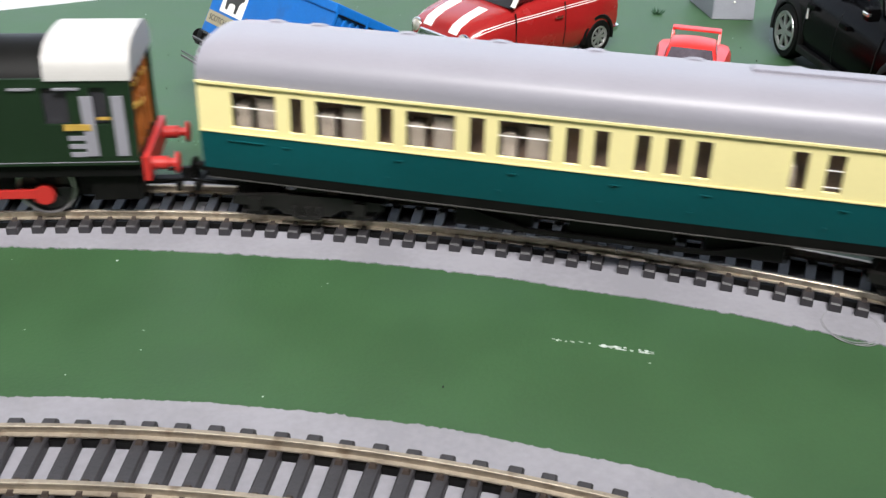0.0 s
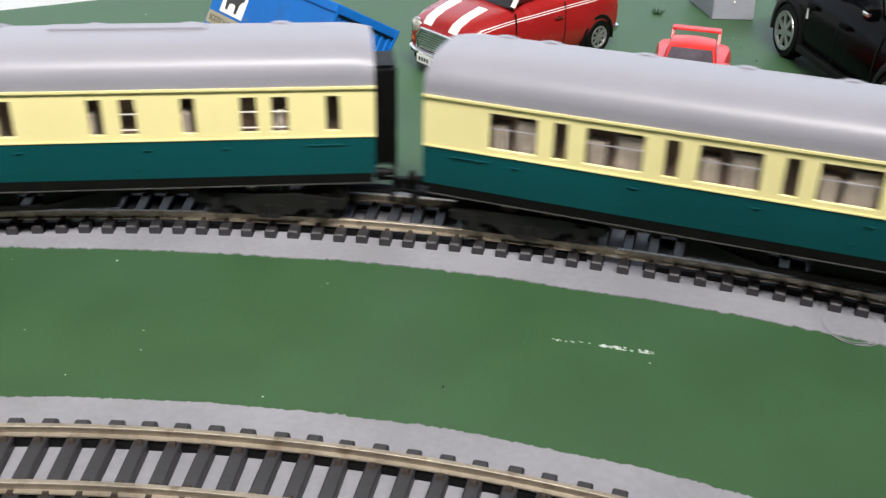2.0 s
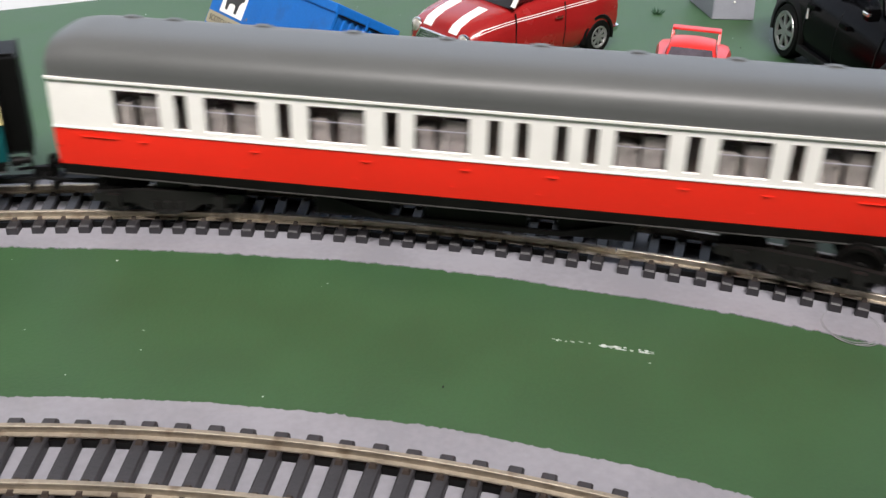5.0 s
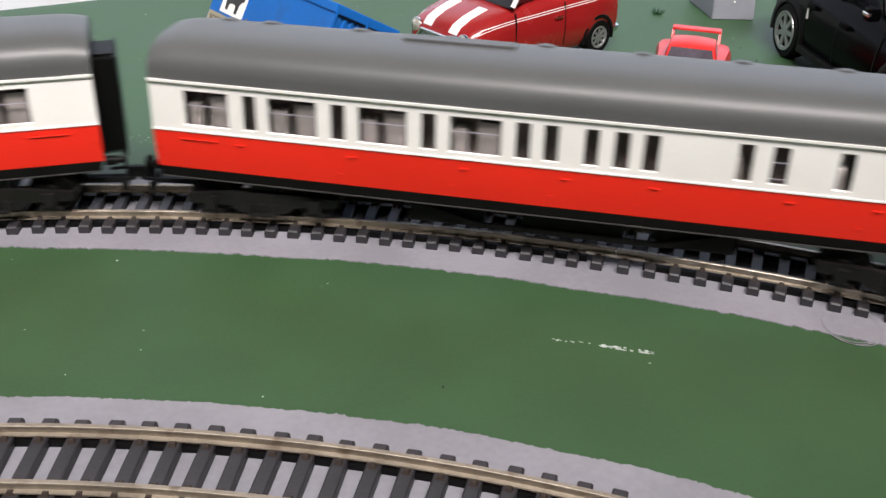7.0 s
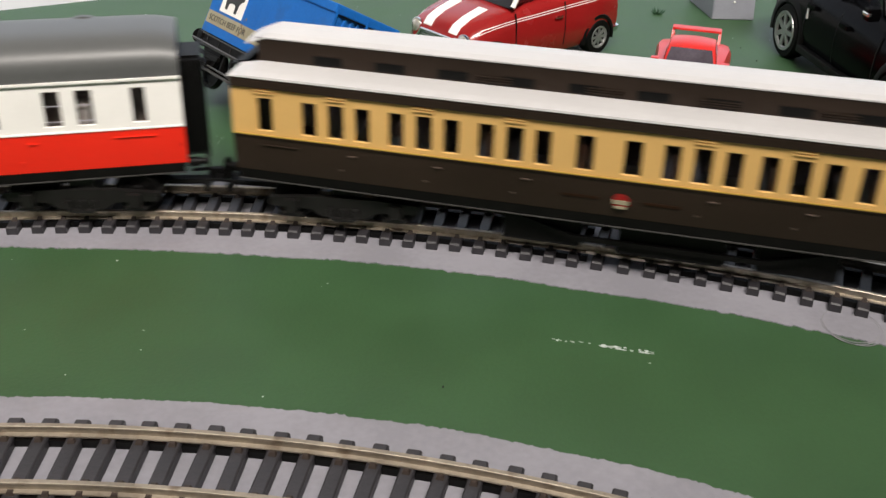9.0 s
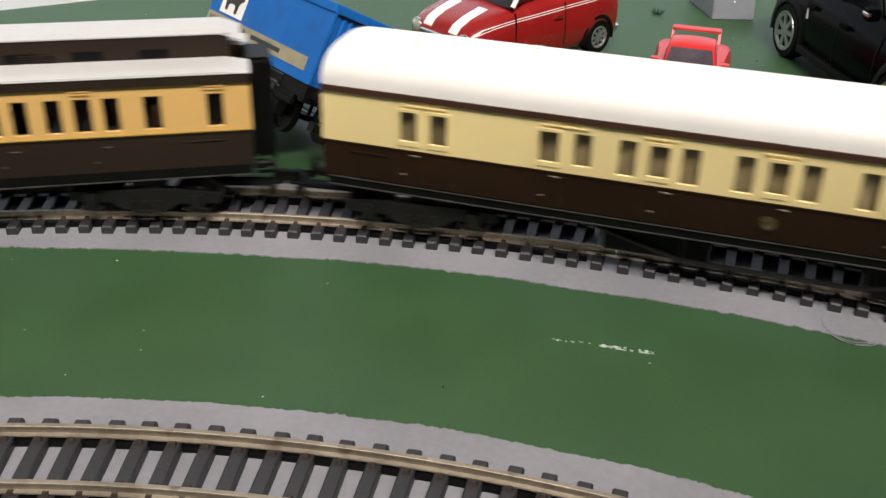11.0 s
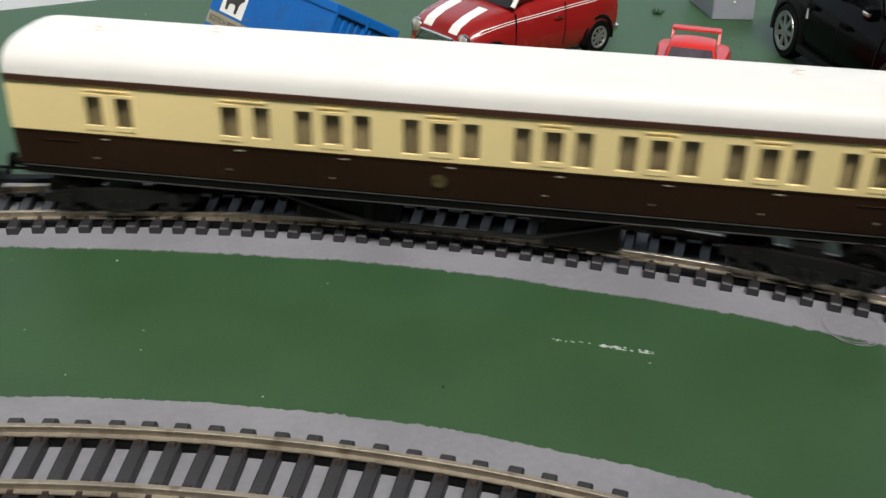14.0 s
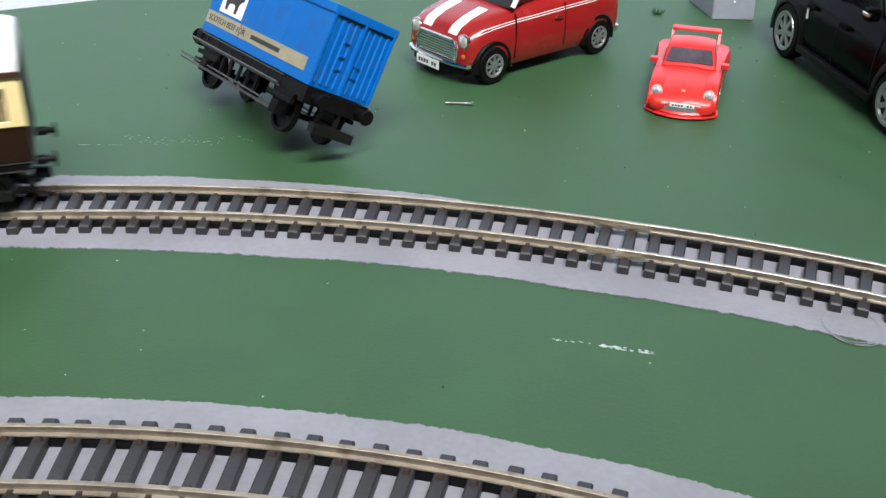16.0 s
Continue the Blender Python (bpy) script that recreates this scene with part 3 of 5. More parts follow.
    box(bm, -ln / 2 + 0.6, ln / 2 - 0.6, -hw + 1.4, hw - 1.4, FLOOR_Z - 1.6, FLOOR_Z)
    part("floor_pan", bm, M_DARK, t)
    for e in (1, -1):
        bm = bmesh.new()
        prof = [(-side_y(z, hw), z) for z in (FLOOR_Z, 27, BELT, 40, EAVE)] + [(side_y(z, hw), z) for z in (EAVE, 40, BELT, 27, FLOOR_Z)]
        loft(bm, [[(e * (ln / 2 - 1.0), y, z) for y, z in prof], [(e * (ln / 2 + 0.05), y * 0.995, z) for y, z in prof]])
        part("end_wall", bm, spec["end"], t)
        buffers(t, e * (ln / 2), e, M_DARK)
        if spec["gangway"]:
            gangway(t, e * (ln / 2), e, 3 if e < 0 else 1)
    # roof
    if spec["roof_kind"] == "arc":
        part("roof", arc_roof(ln, hw - 0.05, EAVE, spec["ridge"], 9.0 if spec["gangway"] else 5.0), spec["roof"], t, spec["roof_label"], smooth=True)
        for x, y in spec["roof_vents"]:
            bm = bmesh.new()
            if spec["gangway"]:
                box(bm, x - 2.8, x + 2.8, y - 1.8, y + 1.8, spec["ridge"] - 2.6, spec["ridge"] - 0.2, 0.6)
                box(bm, x - 1.5, x + 1.5, y - 1.1, y + 1.1, spec["ridge"] - 0.5, spec["ridge"] + 0.2, 0.3)
            else:
                turned(bm, [(1.9, spec["ridge"] - 1.0), (1.9, spec["ridge"] + 0.5), (1.1, spec["ridge"] + 0.8), (1.1, spec["ridge"] + 1.4), (0.5, spec["ridge"] + 1.7)], "z", 12)
                for v in bm.verts:
                    v.co.x += x
                    v.co.y += y
            part("roof_vent", bm, spec["roof"], t)
        if spec["gangway"]:
            bm = bmesh.new()
            for e in (-1, 1):
                for s in (-1, 1):
                    x = e * (ln / 2 - 14)
                    tube(bm, (x - 5, s * hw * 0.62, EAVE + 8.9), (x + 5, s * hw * 0.62, EAVE + 8.9), 0.35, 6)
            part("roof_rail", bm, spec["roof"], t)
        if spec.get("hatch"):
            bm = bmesh.new()
            box(bm, *spec["hatch"], -6.5, -2.0, spec["ridge"] - 1.6, spec["ridge"] + 0.7, 0.5)
            part("roof_hatch", bm, spec["roof"], t, "long low roof hatch")
    else:
        clerestory(t, spec, ln, hw)
    for x, w, lo in spec["windows"]:
        if w > 10:
            for y in (-12.6, 12.6):
                bm = bmesh.new()
                box(bm, x - w * 0.46, x - w * 0.02, y - 2.6, y + 2.6, 22.0, 43.6, 1.0)
                part("seat_back", bm, spec["seat"], t, "moulded seat back", smooth=True)
                bm = bmesh.new()
                box(bm, x + w * 0.16, x + w * 0.46, y - 2.6, y + 2.6, 22.0, 41.0, 1.0)
                part("seat_back", bm, spec["seat"], t, "moulded seat back", smooth=True)
    if spec.get("lining"):
        for y in (-1, 1):
            bm = bmesh.new()
            box(bm, -ln / 2 + 3, ln / 2 - 3, *sorted((y * (hw - spec["lining_in"]), y * (hw - spec["lining_in"] - 0.6))), 22.0, 46.5)
            part("window_lining", bm, spec["lining"], t)
    seats(t, ln, spec["seat"], spec.get("seat_step", 26.0), spec.get("compartments", False))
    # underframe gear, with extra boxes added to darken the space below
    if spec["truss"] == "deep":
        for s in (-1, 1):
            y = s * (hw - 5.0)
            pts = [(-56, 17.5), (-24, 8.6), (24, 8.6), (56, 17.5)]
            bm = bmesh.new()
            for (xa, za), (xb, zb) in zip(pts, pts[1:]):
                tube(bm, (xa, y, za), (xb, y, zb), 0.75, 8)
            for x in (-24, 24):
                tube(bm, (x, y, 8.6), (x, y, 18), 0.7, 8)
            part("truss_rod", bm, M_TRUSS, t, "black angled truss rod")
        # this box is added only to deepen the shade under the coach
        bm = bmesh.new()
        box(bm, 16, 46, 3.0, 12.0, 8.2, 17.0, 0.8)
        part("battery_box", bm, M_DARK, t)
        bm = bmesh.new()
        box(bm, -49, -26, -9, 12.5, 6.2, 17.0, 0.8)
        part("battery_box", bm, M_DARK, t)
        bm = bmesh.new()
        tube(bm, (8, -6, 13.5), (26, -6, 13.5), 4.0, 14)
    else:
        for s in (-1, 1):
            y = s * (hw - 4.0)
            bm = bmesh.new()
            pts = [(-50, 17.6), (-26, 11.2), (26, 11.2), (50, 17.6)]
            for (xa, za), (xb, zb) in zip(pts, pts[1:]):
                hexa(bm, [(xa, y - 0.6, za - 0.7), (xb, y - 0.6, zb - 0.7), (xb, y + 0.6, zb - 0.7), (xa, y + 0.6, za - 0.7), (xa, y - 0.6, za + 0.7), (xb, y - 0.6, zb + 0.7), (xb, y + 0.6, zb + 0.7), (xa, y + 0.6, za + 0.7)])
            part("truss_frame", bm, M_DARK, t, "black underframe truss")
        # the two near boxes beside the middle one are added as shade
        for a in ((-16, 14, 4.0, 12.8), (-46, -24, 5.0, 12.2), (24, 47, 5.0, 12.2), (-8, 18, -12.8, -4)):
            bm = bmesh.new()
            box(bm, *a, spec["box_z"], 17.4, 0.8)
            part("battery_box", bm, M_DARK, t)
        bm = bmesh.new()
        tube(bm, (24, 3, 13.8), (38, 3, 13.8), 3.2, 14)
    part("air_tank", bm, M_DARK, t, smooth=True)
    t["half"] = ln / 2
    for e in (1, -1):
        b = bogie(t, 31.0, M_TRUSS)
        coupling(b, e * (0.5 - spec["bogie_at"]) * ln, e, 3.0 if e < 0 and spec["tail"] else spec.get("reach", 10.0))
    return t


def clerestory(t, spec, ln, hw):
    """A white roof in two steps with a dark raised lantern along the middle."""
    bm = bmesh.new()
    for s in (-1, 1):
        prof = [(hw + 0.5, 49.6), (hw + 0.3, 50.2), (hw - 2.2, 50.8), (hw - 5.5, 51.1), (7.6, 51.3), (7.6, 49.6)]
        rings = []
        for x, k in ((-ln / 2 - 0.3, 0.0), (-ln / 2 + 6, 1.0), (ln / 2 - 6, 1.0), (ln / 2 + 0.3, 0.0)):
            rings.append([(x, s * y, 49.6 + (z - 49.6) * (0.35 + 0.65 * k)) for y, z in prof])
        loft(bm, rings)
    part("lower_roof", bm, spec["roof"], t, "white lower roof")
    bm = bmesh.new()
    for s in (-1, 1):
        strip(bm, -ln / 2, ln / 2, s * (hw - 0.2), 48.7, 1.0, 1.8)
    part("cornice", bm, M_UMBER, t, "dark brown cornice")
    bm = bmesh.new()
    box(bm, -ln / 2 + 5, ln / 2 - 5, -7.6, 7.6, 50.9, 58.0)
    part("clerestory_side", bm, M_UMBER, t, "dark brown clerestory side")
    bm = bmesh.new()
    box(bm, -4.2, 4.2, -0.13, 0.13, -1.2, 1.2)
    light = part("clerestory_light", bm, M_BLACK, t)
    bm = bmesh.new()
    strip(bm, -5, 5, 0, 0, 0.3, 0.3)
    louvre = part("louvre", bm, M_UMBER, t)
    n = 12
    spots = [(s, -ln / 2 + 26 + (ln - 52) * k / (n - 1)) for s in (-1, 1) for k in range(n)]
    slats = [(x, z) for x in (-8, -38, -68, 22, 52) for z in (52.2, 52.9, 53.6)]
    for s, x in spots[1:]:
        share("clerestory_light", light, mpose(x, s * 7.63, 53.0), t)
    light.matrix_basis = mpose(spots[0][1], spots[0][0] * 7.63, 53.0)
    for x, z in slats[1:]:
        share("louvre", louvre, mpose(x, 7.85, z), t)
    louvre.matrix_basis = mpose(slats[0][0], 7.85, slats[0][1])
    bm = bmesh.new()
    rings = []
    for x, drop in ((-ln / 2 + 1.5, 2.2), (-ln / 2 + 7, 0.0), (ln / 2 - 7, 0.0), (ln / 2 - 1.5, 2.2)):
        rings.append([(x, y, z - drop) for y, z in ((-7.9, 57.9), (-7.9, 58.3), (-5.5, 59.0), (0, 59.4), (5.5, 59.0), (7.9, 58.3), (7.9, 57.9))])
    loft(bm, rings)
    part("upper_roof", bm, spec["roof"], t, "white raised clerestory roof")
    bm = bmesh.new()
    for s in (1,):
        turned(bm, [(2.3, 0.0), (2.3, 0.3)], "y", 20)
        for v in bm.verts:
            v.co.x += 14.0
            v.co.y = s * (side_y(26, hw) + 0.05) + v.co.y
            v.co.z += 26.0
    part("crest", bm, M_CAR_RED, t, "small red and white crest")
    bm = bmesh.new()
    box(bm, 11.9, 16.1, side_y(26, hw) + 0.3, side_y(26, hw) + 0.5, 25.2, 26.4)
    box(bm, 12.4, 15.6, side_y(26, hw) + 0.3, side_y(26, hw) + 0.5, 23.9, 24.6)
    part("crest_band", bm, M_STRIP, t)
    bm = bmesh.new()
    for x0, x1 in ((-2, 8), (20, 30)):
        strip(bm, x0, x1, side_y(26, hw) + 0.12, 26.2, 0.12, 0.8)
    part("crest_scroll", bm, M_BROWN, t)
    bm = bmesh.new()
    for s in (-1, 1):
        strip(bm, -ln / 2, ln / 2, s * (side_y(BELT, hw) + 0.2), spec["split"] + 0.35, 0.3, 0.35)
    part("waist_line", bm, M_GOLD, t, "thin gold waist line")


BRAKE = [(104.5, 13.3, 0), (91.7, 4.0, 0), (79.1, 14.2, 0), (65.9, 4.2, 0), (53.2, 13.8, 0), (40.2, 4.2, 0), (27.2, 14.3, 0), (14.2, 4.0, 0), (6.6, 4.0, 0), (-4.2, 3.8, 0), (-12.2, 4.1, 0), (-19.9, 4.1, 0), (-44.0, 4.0, 0), (-52.8, 4.4, 0), (-69.2, 4.0, 0), (-85.8, 4.6, 0), (-94.5, 4.6, 0), (-109.3, 3.9, 0)]
SALOON = [(96.2, 13.6, 0), (83.0, 3.8, 0), (68.3, 15.6, 0), (53.1, 3.8, 0), (38.3, 16.0, 0), (22.9, 3.8, 0), (8.9, 15.2, 0), (-5.3, 3.4, 0), (-13.0, 3.4, 0), (-23.5, 3.4, 0), (-31.6, 3.4, 0), (-44.6, 14.0, 0), (-58.3, 3.7, 0), (-71.5, 13.5, 0), (-84.7, 3.7, 0), (-97.6, 13.6, 0)]
LANTERN = [(115.9, 4.6, 0)] + [(c + d, w, 0) for c in (94.8, 69.3, 43.9, -5.9, -30.5, -55.0, -79.5) for d, w in ((7.9, 4.4), (0.0, 4.8), (-7.8, 4.4))] + [(24.8, 4.8, 0), (12.1, 4.8, 0), (-98.5, 4.8, 0), (-115.9, 4.6, 0)]
SUBURBAN = [(102.0, 5.4, 0), (93.2, 5.4, 0), (62.2, 5.8, 0), (53.2, 4.8, 0)] + [(c + d, w, lo) for c in (32.9, 2.8, -27.6, -55.7, -83.9, -112.7) for d, w, lo in ((8.3, 4.7, 0.9), (0.0, 5.6, 0), (-8.1, 4.7, 0.9))]
BASE = dict(hw=17.55, bogie_at=0.381, box_z=9.6, handle_drop=3.0, win_z=(34.8, 45.3), belt=M_BLACK, gutter=M_BLACK, vents=[], handles=[95, 62, 30, 2, -22, -57, -79], gangway=True, roof_kind="arc", ridge=58.8, roof_vents=[(x, -8.2) for x in (106, 93, 66, 39, 12, -15, -42, -69, -95)],
            truss="flat", end=M_BLACK, seat=M_SEAT, lining_in=2.6, lower_label="", upper_label="")
GREEN = dict(BASE, lining=M_LINING_BROWN, lining_in=7.6, upper=M_CREAM, lower=M_TEAL, roof=M_ROOF_GREY, belt=M_CREAM, gutter=M_CREAM, handle_mat=M_TEAL, roof_label="light grey roof with ridge vents", lower_label="teal green lower side", upper_label="pale yellow window band")
REDW = dict(BASE, lining=M_LINING_DARK, lining_in=7.6, seat=M_SEAT_GREY, upper=M_WHITE, lower=M_RED, roof=M_ROOF_DARK, belt=M_WHITE, gutter=M_WHITE, handle_mat=M_RED, roof_label="dark grey roof with ridge vents", lower_label="bright red lower side", upper_label="white window band")
SPECS = [
    dict(GREEN, windows=BRAKE, ref=242.5, bars=200, bar_mat=M_CREAM_WHITE, hatch=(-74, -30), label="teal and pale yellow model brake coach with grey roof"),
    dict(GREEN, windows=SALOON, ref=244.3, label="teal and pale yellow model saloon coach with grey roof"),
    dict(REDW, windows=SALOON, ref=244.3, label="red and white model saloon coach with dark grey roof"),
    dict(REDW, windows=BRAKE, ref=242.5, bars=-30, hatch=(20, 52), label="red and white model brake coach with dark grey roof"),
    dict(BASE, hw=17.5, windows=LANTERN, ref=252.0, win_z=(33.9, 43.8), split=32.2, upper=M_OCHRE, lower=M_UMBER, belt=M_UMBER, gutter=M_UMBER, eave_h=2.0, roof=M_ROOF_PALE, handle_mat=M_HANDLE, roof_kind="lantern", box_z=7.4, louvres=3,
         vents=[(c, 6) for c in (115.9, 94.8, 69.3, 43.9, -5.9, -30.5, -55.0, -79.5, -115.9)], handles=[90, 65, 40, -10, -35, -60, -85], seat=M_BROWN, seat_step=25.0, compartments=True, truss="flat", lower_label="dark umber lower side", upper_label="golden cream window band",
         label="dark brown and golden cream clerestory model coach"),
] + [dict(BASE, windows=SUBURBAN, ref=255.8, lining=M_LINING, win_z=(34.6, 43.9), split=32.1, upper=M_BUFF, lower=M_BROWN, belt=M_BROWN, gutter=M_GUTTER, eave_h=1.7, roof=M_CREAM_WHITE, handle_mat=M_PALE_METAL, gangway=False, droplights=True, bogie_at=0.395, handle_drop=1.4, reach=15.5, roof_vents=[(104.0, 2.6), (71.0, -3.0), (-91.0, -1.0)], ridge=58.2,
          vents=[(97.6, 13), (58, 13)] + [(c, 8.5) for c in (32.9, 2.8, -27.6, -55.7, -83.9, -112.7)], handles=[100, 60, 30, 0, -30, -59, -88, -118], seat=M_SEAT_DARK, seat_step=29.6, compartments=True, truss="deep", roof_label="creamy white arched roof",
          lower_label="chocolate brown lower side", upper_label="buff cream window band", end=M_BROWN, label=lab)
     for lab in ("chocolate and cream model suburban coach with white roof", "chocolate and cream model suburban coach, last of the train")]
LENGTHS = [242.5, 244.3, 244.3, 242.5, 252.0, 255.8, 255.8]
OFFSETS = [0.0, 264.14, 529.67, 795.45, 1063.66, 1345.23, 1634.01]
COACHES = []


def train():
    for spec, ln in zip(SPECS, LENGTHS):
        COACHES.append(coach(dict(spec, tail=spec is SPECS[-1]), ln))


# ---- how the train runs ----
TIMES = [0.0, 0.5, 1.0, 1.5, 2.0, 2.5, 3.0, 3.5, 4.0, 5.2, 6.5, 7.0, 7.5, 8.0, 8.5, 9.0, 10.2, 11.5, 12.0, 12.5, 13.0, 13.5, 14.0, 14.5, 15.0, 15.5, 16.0]
RUN = [0.6, 50.3, 94.7, 143.1, 197.3, 263.3, 332.0, 389.9, 449.6, 596.9, 751.4, 809.9, 867.5, 928.8, 988.9, 1049.6, 1196.2, 1368.9, 1432.2, 1495.1, 1557.9, 1620.6, 1683.0, 1747.0, 1812.8, 1876.4, 1940.9]
SWAY_U = [-130, -70, -30, 20, 70, 130, 200, 280]
SWAY_F = [-1.69, -1.96, 0.77, 2.38, 2.27, 0.53, -0.93, -3.03]
SWAY_RU = [-210, -165, -140, -120, -104, -71, -54, -30, 20, 70, 130, 200, 280]
SWAY_R = [-10.8, -9.8, -9.2, -9.0, -8.3, -5.4, -3.6, -3.5, -2.87, -0.24, -1.38, -0.83, -0.72]


def run(t):
    return float(np.interp(t, TIMES, RUN))


def heading(p, d, z=0.0):
    return mpose(p.x, p.y, z, 0, 0, math.degrees(math.atan2(d.y, d.x)))


def coach_pose(i, t):
    """The body swings out at its ends as it leans through the curve."""
    u, ln = run(t) - OFFSETS[i], LENGTHS[i]
    a, b = on_track(u + 0.3385 * ln)[0], on_track(u - 0.3385 * ln)[0]
    f = (a - b).normalized()
    n = side_of(f)
    c = (a + b) / 2
    front = c + f * (ln / 2) + n * float(np.interp(u + ln / 2, SWAY_U, SWAY_F))
    rear = c - f * (ln / 2) + n * float(np.interp(u - ln / 2, SWAY_RU, SWAY_R))
    return heading((front + rear) / 2, front - rear)


def motions():
    steps = [k * 0.25 for k in range(65)]
    for i, c in enumerate(COACHES):
        rows = [(t, coach_pose(i, t)) for t in steps]
        walk(c, rows)
        for b, e in zip(BOGIES[2 * i:2 * i + 2], (1, -1)):
            brows = []
            for t, m in rows:
                p, d = on_track(run(t) - OFFSETS[i] + e * SPECS[i]["bogie_at"] * LENGTHS[i])
                brows.append((t, m.inverted() @ heading(p, d)))
            walk(b, brows)
    walk(LOCO, [(t, loco_pose(t)) for t in steps])
    turn_steps = [k * 2 / 30 for k in range(241)]
    for w, x in WHEELSETS:
        walk(w, [(t, mpose(x, 0, 5.42 + 6.4) @ Matrix.Rotation((run(t) / 6.4) % math.tau, 4, "Y")) for t in turn_steps])


def loco_pose(t):
    u = run(t) + 180.0
    a, b = on_track(u + 30)[0], on_track(u - 30)[0]
    return heading((a + b) / 2, a - b)


# ---- the engine that leads the train ----
LOCO = None


def locomotive():
    global LOCO
    t = LOCO = thing("locomotive", "dark green model tank engine with white cab roof", "locomotive")
    bm = bmesh.new()
    for s in (-1, 1):
        side_cells(bm, s)
    part("cab_side", bm, M_LOCO, t, "bottle green cab and tank side")
    bm = bmesh.new()
    rings = []
    for x in (-38.0, -14.5):
        rings.append([(x, y, z) for y, z in roof_profile(17.2, 49.6, 59.6, 12)])
    loft(bm, rings)
    part("cab_roof", bm, M_CAB_ROOF, t, "white arched cab roof", smooth=True)
    bm = bmesh.new()
    tube(bm, (-14.4, 0, 42), (78, 0, 42), 15.0, 28)
    tube(bm, (20, 0, 55), (20, 0, 63), 4.5, 16)
    tube(bm, (62, 0, 55), (62, 0, 66), 4.0, 16, 5.0)
    part("boiler", bm, M_BLACK, t, "black boiler with dome and chimney", smooth=True)
    bm = bmesh.new()
    box(bm, -36.2, -34.6, -15.8, 15.8, 24.2, 49.8)
    tube(bm, (-36.4, -5, 40), (-36.4, 5, 40), 0.8, 8)
    for y in (-9, -3, 3, 9):
        tube(bm, (-37.0, y, 27), (-37.0, y, 47), 0.6, 6)
    part("cab_interior", bm, M_RUST, t, "brown cab back with pipework")
    bm = bmesh.new()
    for y, z in ((8, 46), (-4, 45), (10, 40), (3, 38)):
        box(bm, -37.6, -36.4, y - 2.6, y + 2.6, z - 0.5, z + 0.5)
    part("brass_fitting", bm, M_GOLD, t)
    for s in (-1, 1):
        bm = bmesh.new()
        box(bm, -34, -9, *sorted((s * 15.2, s * 15.5)), 36, 48)
        part("cab_glass", bm, M_TINT, t)
    bm = bmesh.new()
    box(bm, -38, 84, -15.2, 15.2, 19.8, 24.0)
    part("running_plate", bm, M_BLACK, t)
    bm = bmesh.new()
    box(bm, -40, -38, -16, 16, 18.4, 26.0, 0.3)
    for y in (-11.5, 11.5):
        turned_at(bm, [(2.0, 0), (2.0, -4.5), (1.3, -4.7), (1.3, -6.6), (3.4, -6.8), (3.2, -7.6), (2.2, -8.0)], (-40, y, 22.2))
    part("buffer_beam", bm, M_BEAM, t, "red buffer beam with red buffers")
    coupling(t, -40, -1)
    bm = bmesh.new()
    for x, w in ((-25.0, 3.4), (-33.4, 3.4)):
        box(bm, x - w / 2, x + w / 2, 16.75, 17.2, 27.0, 45.0, 0.15)
    part("white_panel", bm, M_ROOF_GREY, t, "pale grey upright strips")
    bm = bmesh.new()
    box(bm, -25.5, -18, 17.0, 17.4, 35.0, 36.8)
    box(bm, -31, -27.4, 16.7, 17.0, 38.0, 38.8)
    part("name_plate", bm, M_GOLD, t, "small brass plates")
    bm = bmesh.new()
    for z in (26.0, 28.5, 31.0):
        box(bm, -23.2, -18.8, 16.7, 16.95, z + 0.8, z + 2.2)
    part("label_patch", bm, M_ROOF_GREY, t)
    bm = bmesh.new()
    strip(bm, -37, 84, 16.7, 25.0, 0.2, 0.2)
    for x in (2, -8, -20, 8):
        strip(bm, x - 3.5, x + 3.5, 17.0, 47.2, 0.5, 0.6)
    part("lining", bm, M_ROOF_GREY, t)
    for x in (-8, 22, 52):
        for s in (-1, 1):
            bm = bmesh.new()
            turned_at(bm, [(7.5, s * 8.0), (7.4, s * 9.9), (7.2, s * 9.3), (2.0, s * 9.3)], (x, 0, 14.0), "y")
            for k in range(8):
                a = k * math.tau / 8
                tube(bm, (x + math.cos(a) * 1.6, s * 9.5, 14 + math.sin(a) * 1.6), (x + math.cos(a) * 7.4, s * 9.5, 14 + math.sin(a) * 7.4), 0.5, 5)
            wheel = part("driving_wheel", bm, M_WHEEL, t, "black spoked driving wheel")
            bm = bmesh.new()
            turned_at(bm, [(7.5, s * 8.0), (8.7, s * 8.0), (8.5, s * 10.0), (7.7, s * 10.1), (7.5, s * 8.2)], (x, 0, 14.0), "y", 32, True)
            part("tyre", bm, M_STEEL, wheel, "bright steel tyre")
    bm = bmesh.new()
    box(bm, -10, 56, 11.4, 12.6, 11.6, 14.4, 0.3)
    for x in (-8, 22, 52):
        tube(bm, (x, 11, 13.0), (x, 13.4, 13.0), 3.0, 14)
    part("coupling_rod", bm, M_BEAM, t, "red coupling rod")
    bm = bmesh.new()
    box(bm, -34, 78, -6, 6, 9.5, 19.8)
    box(bm, -36, -22, -13, 13, 11, 19.8, 0.5)
    part("frame_block", bm, M_DARK, t)


def side_cells(bm, s):
    xs, zs = [-37.5, -36, -30.5, -26, -20, -13, -6, 0.5, 80], [24, 36.5, 41.5, 47.5, 50]
    for i in range(len(xs) - 1):
        for j in range(len(zs) - 1):
            if j in (2,) and i in (2, 4) or (j == 1 and i in (2, 4)):
                continue
            if i == len(xs) - 2 and j == 3:
                continue
            box(bm, xs[i], xs[i + 1], *sorted((s * 15.6, s * 16.7)), zs[j], zs[j + 1])


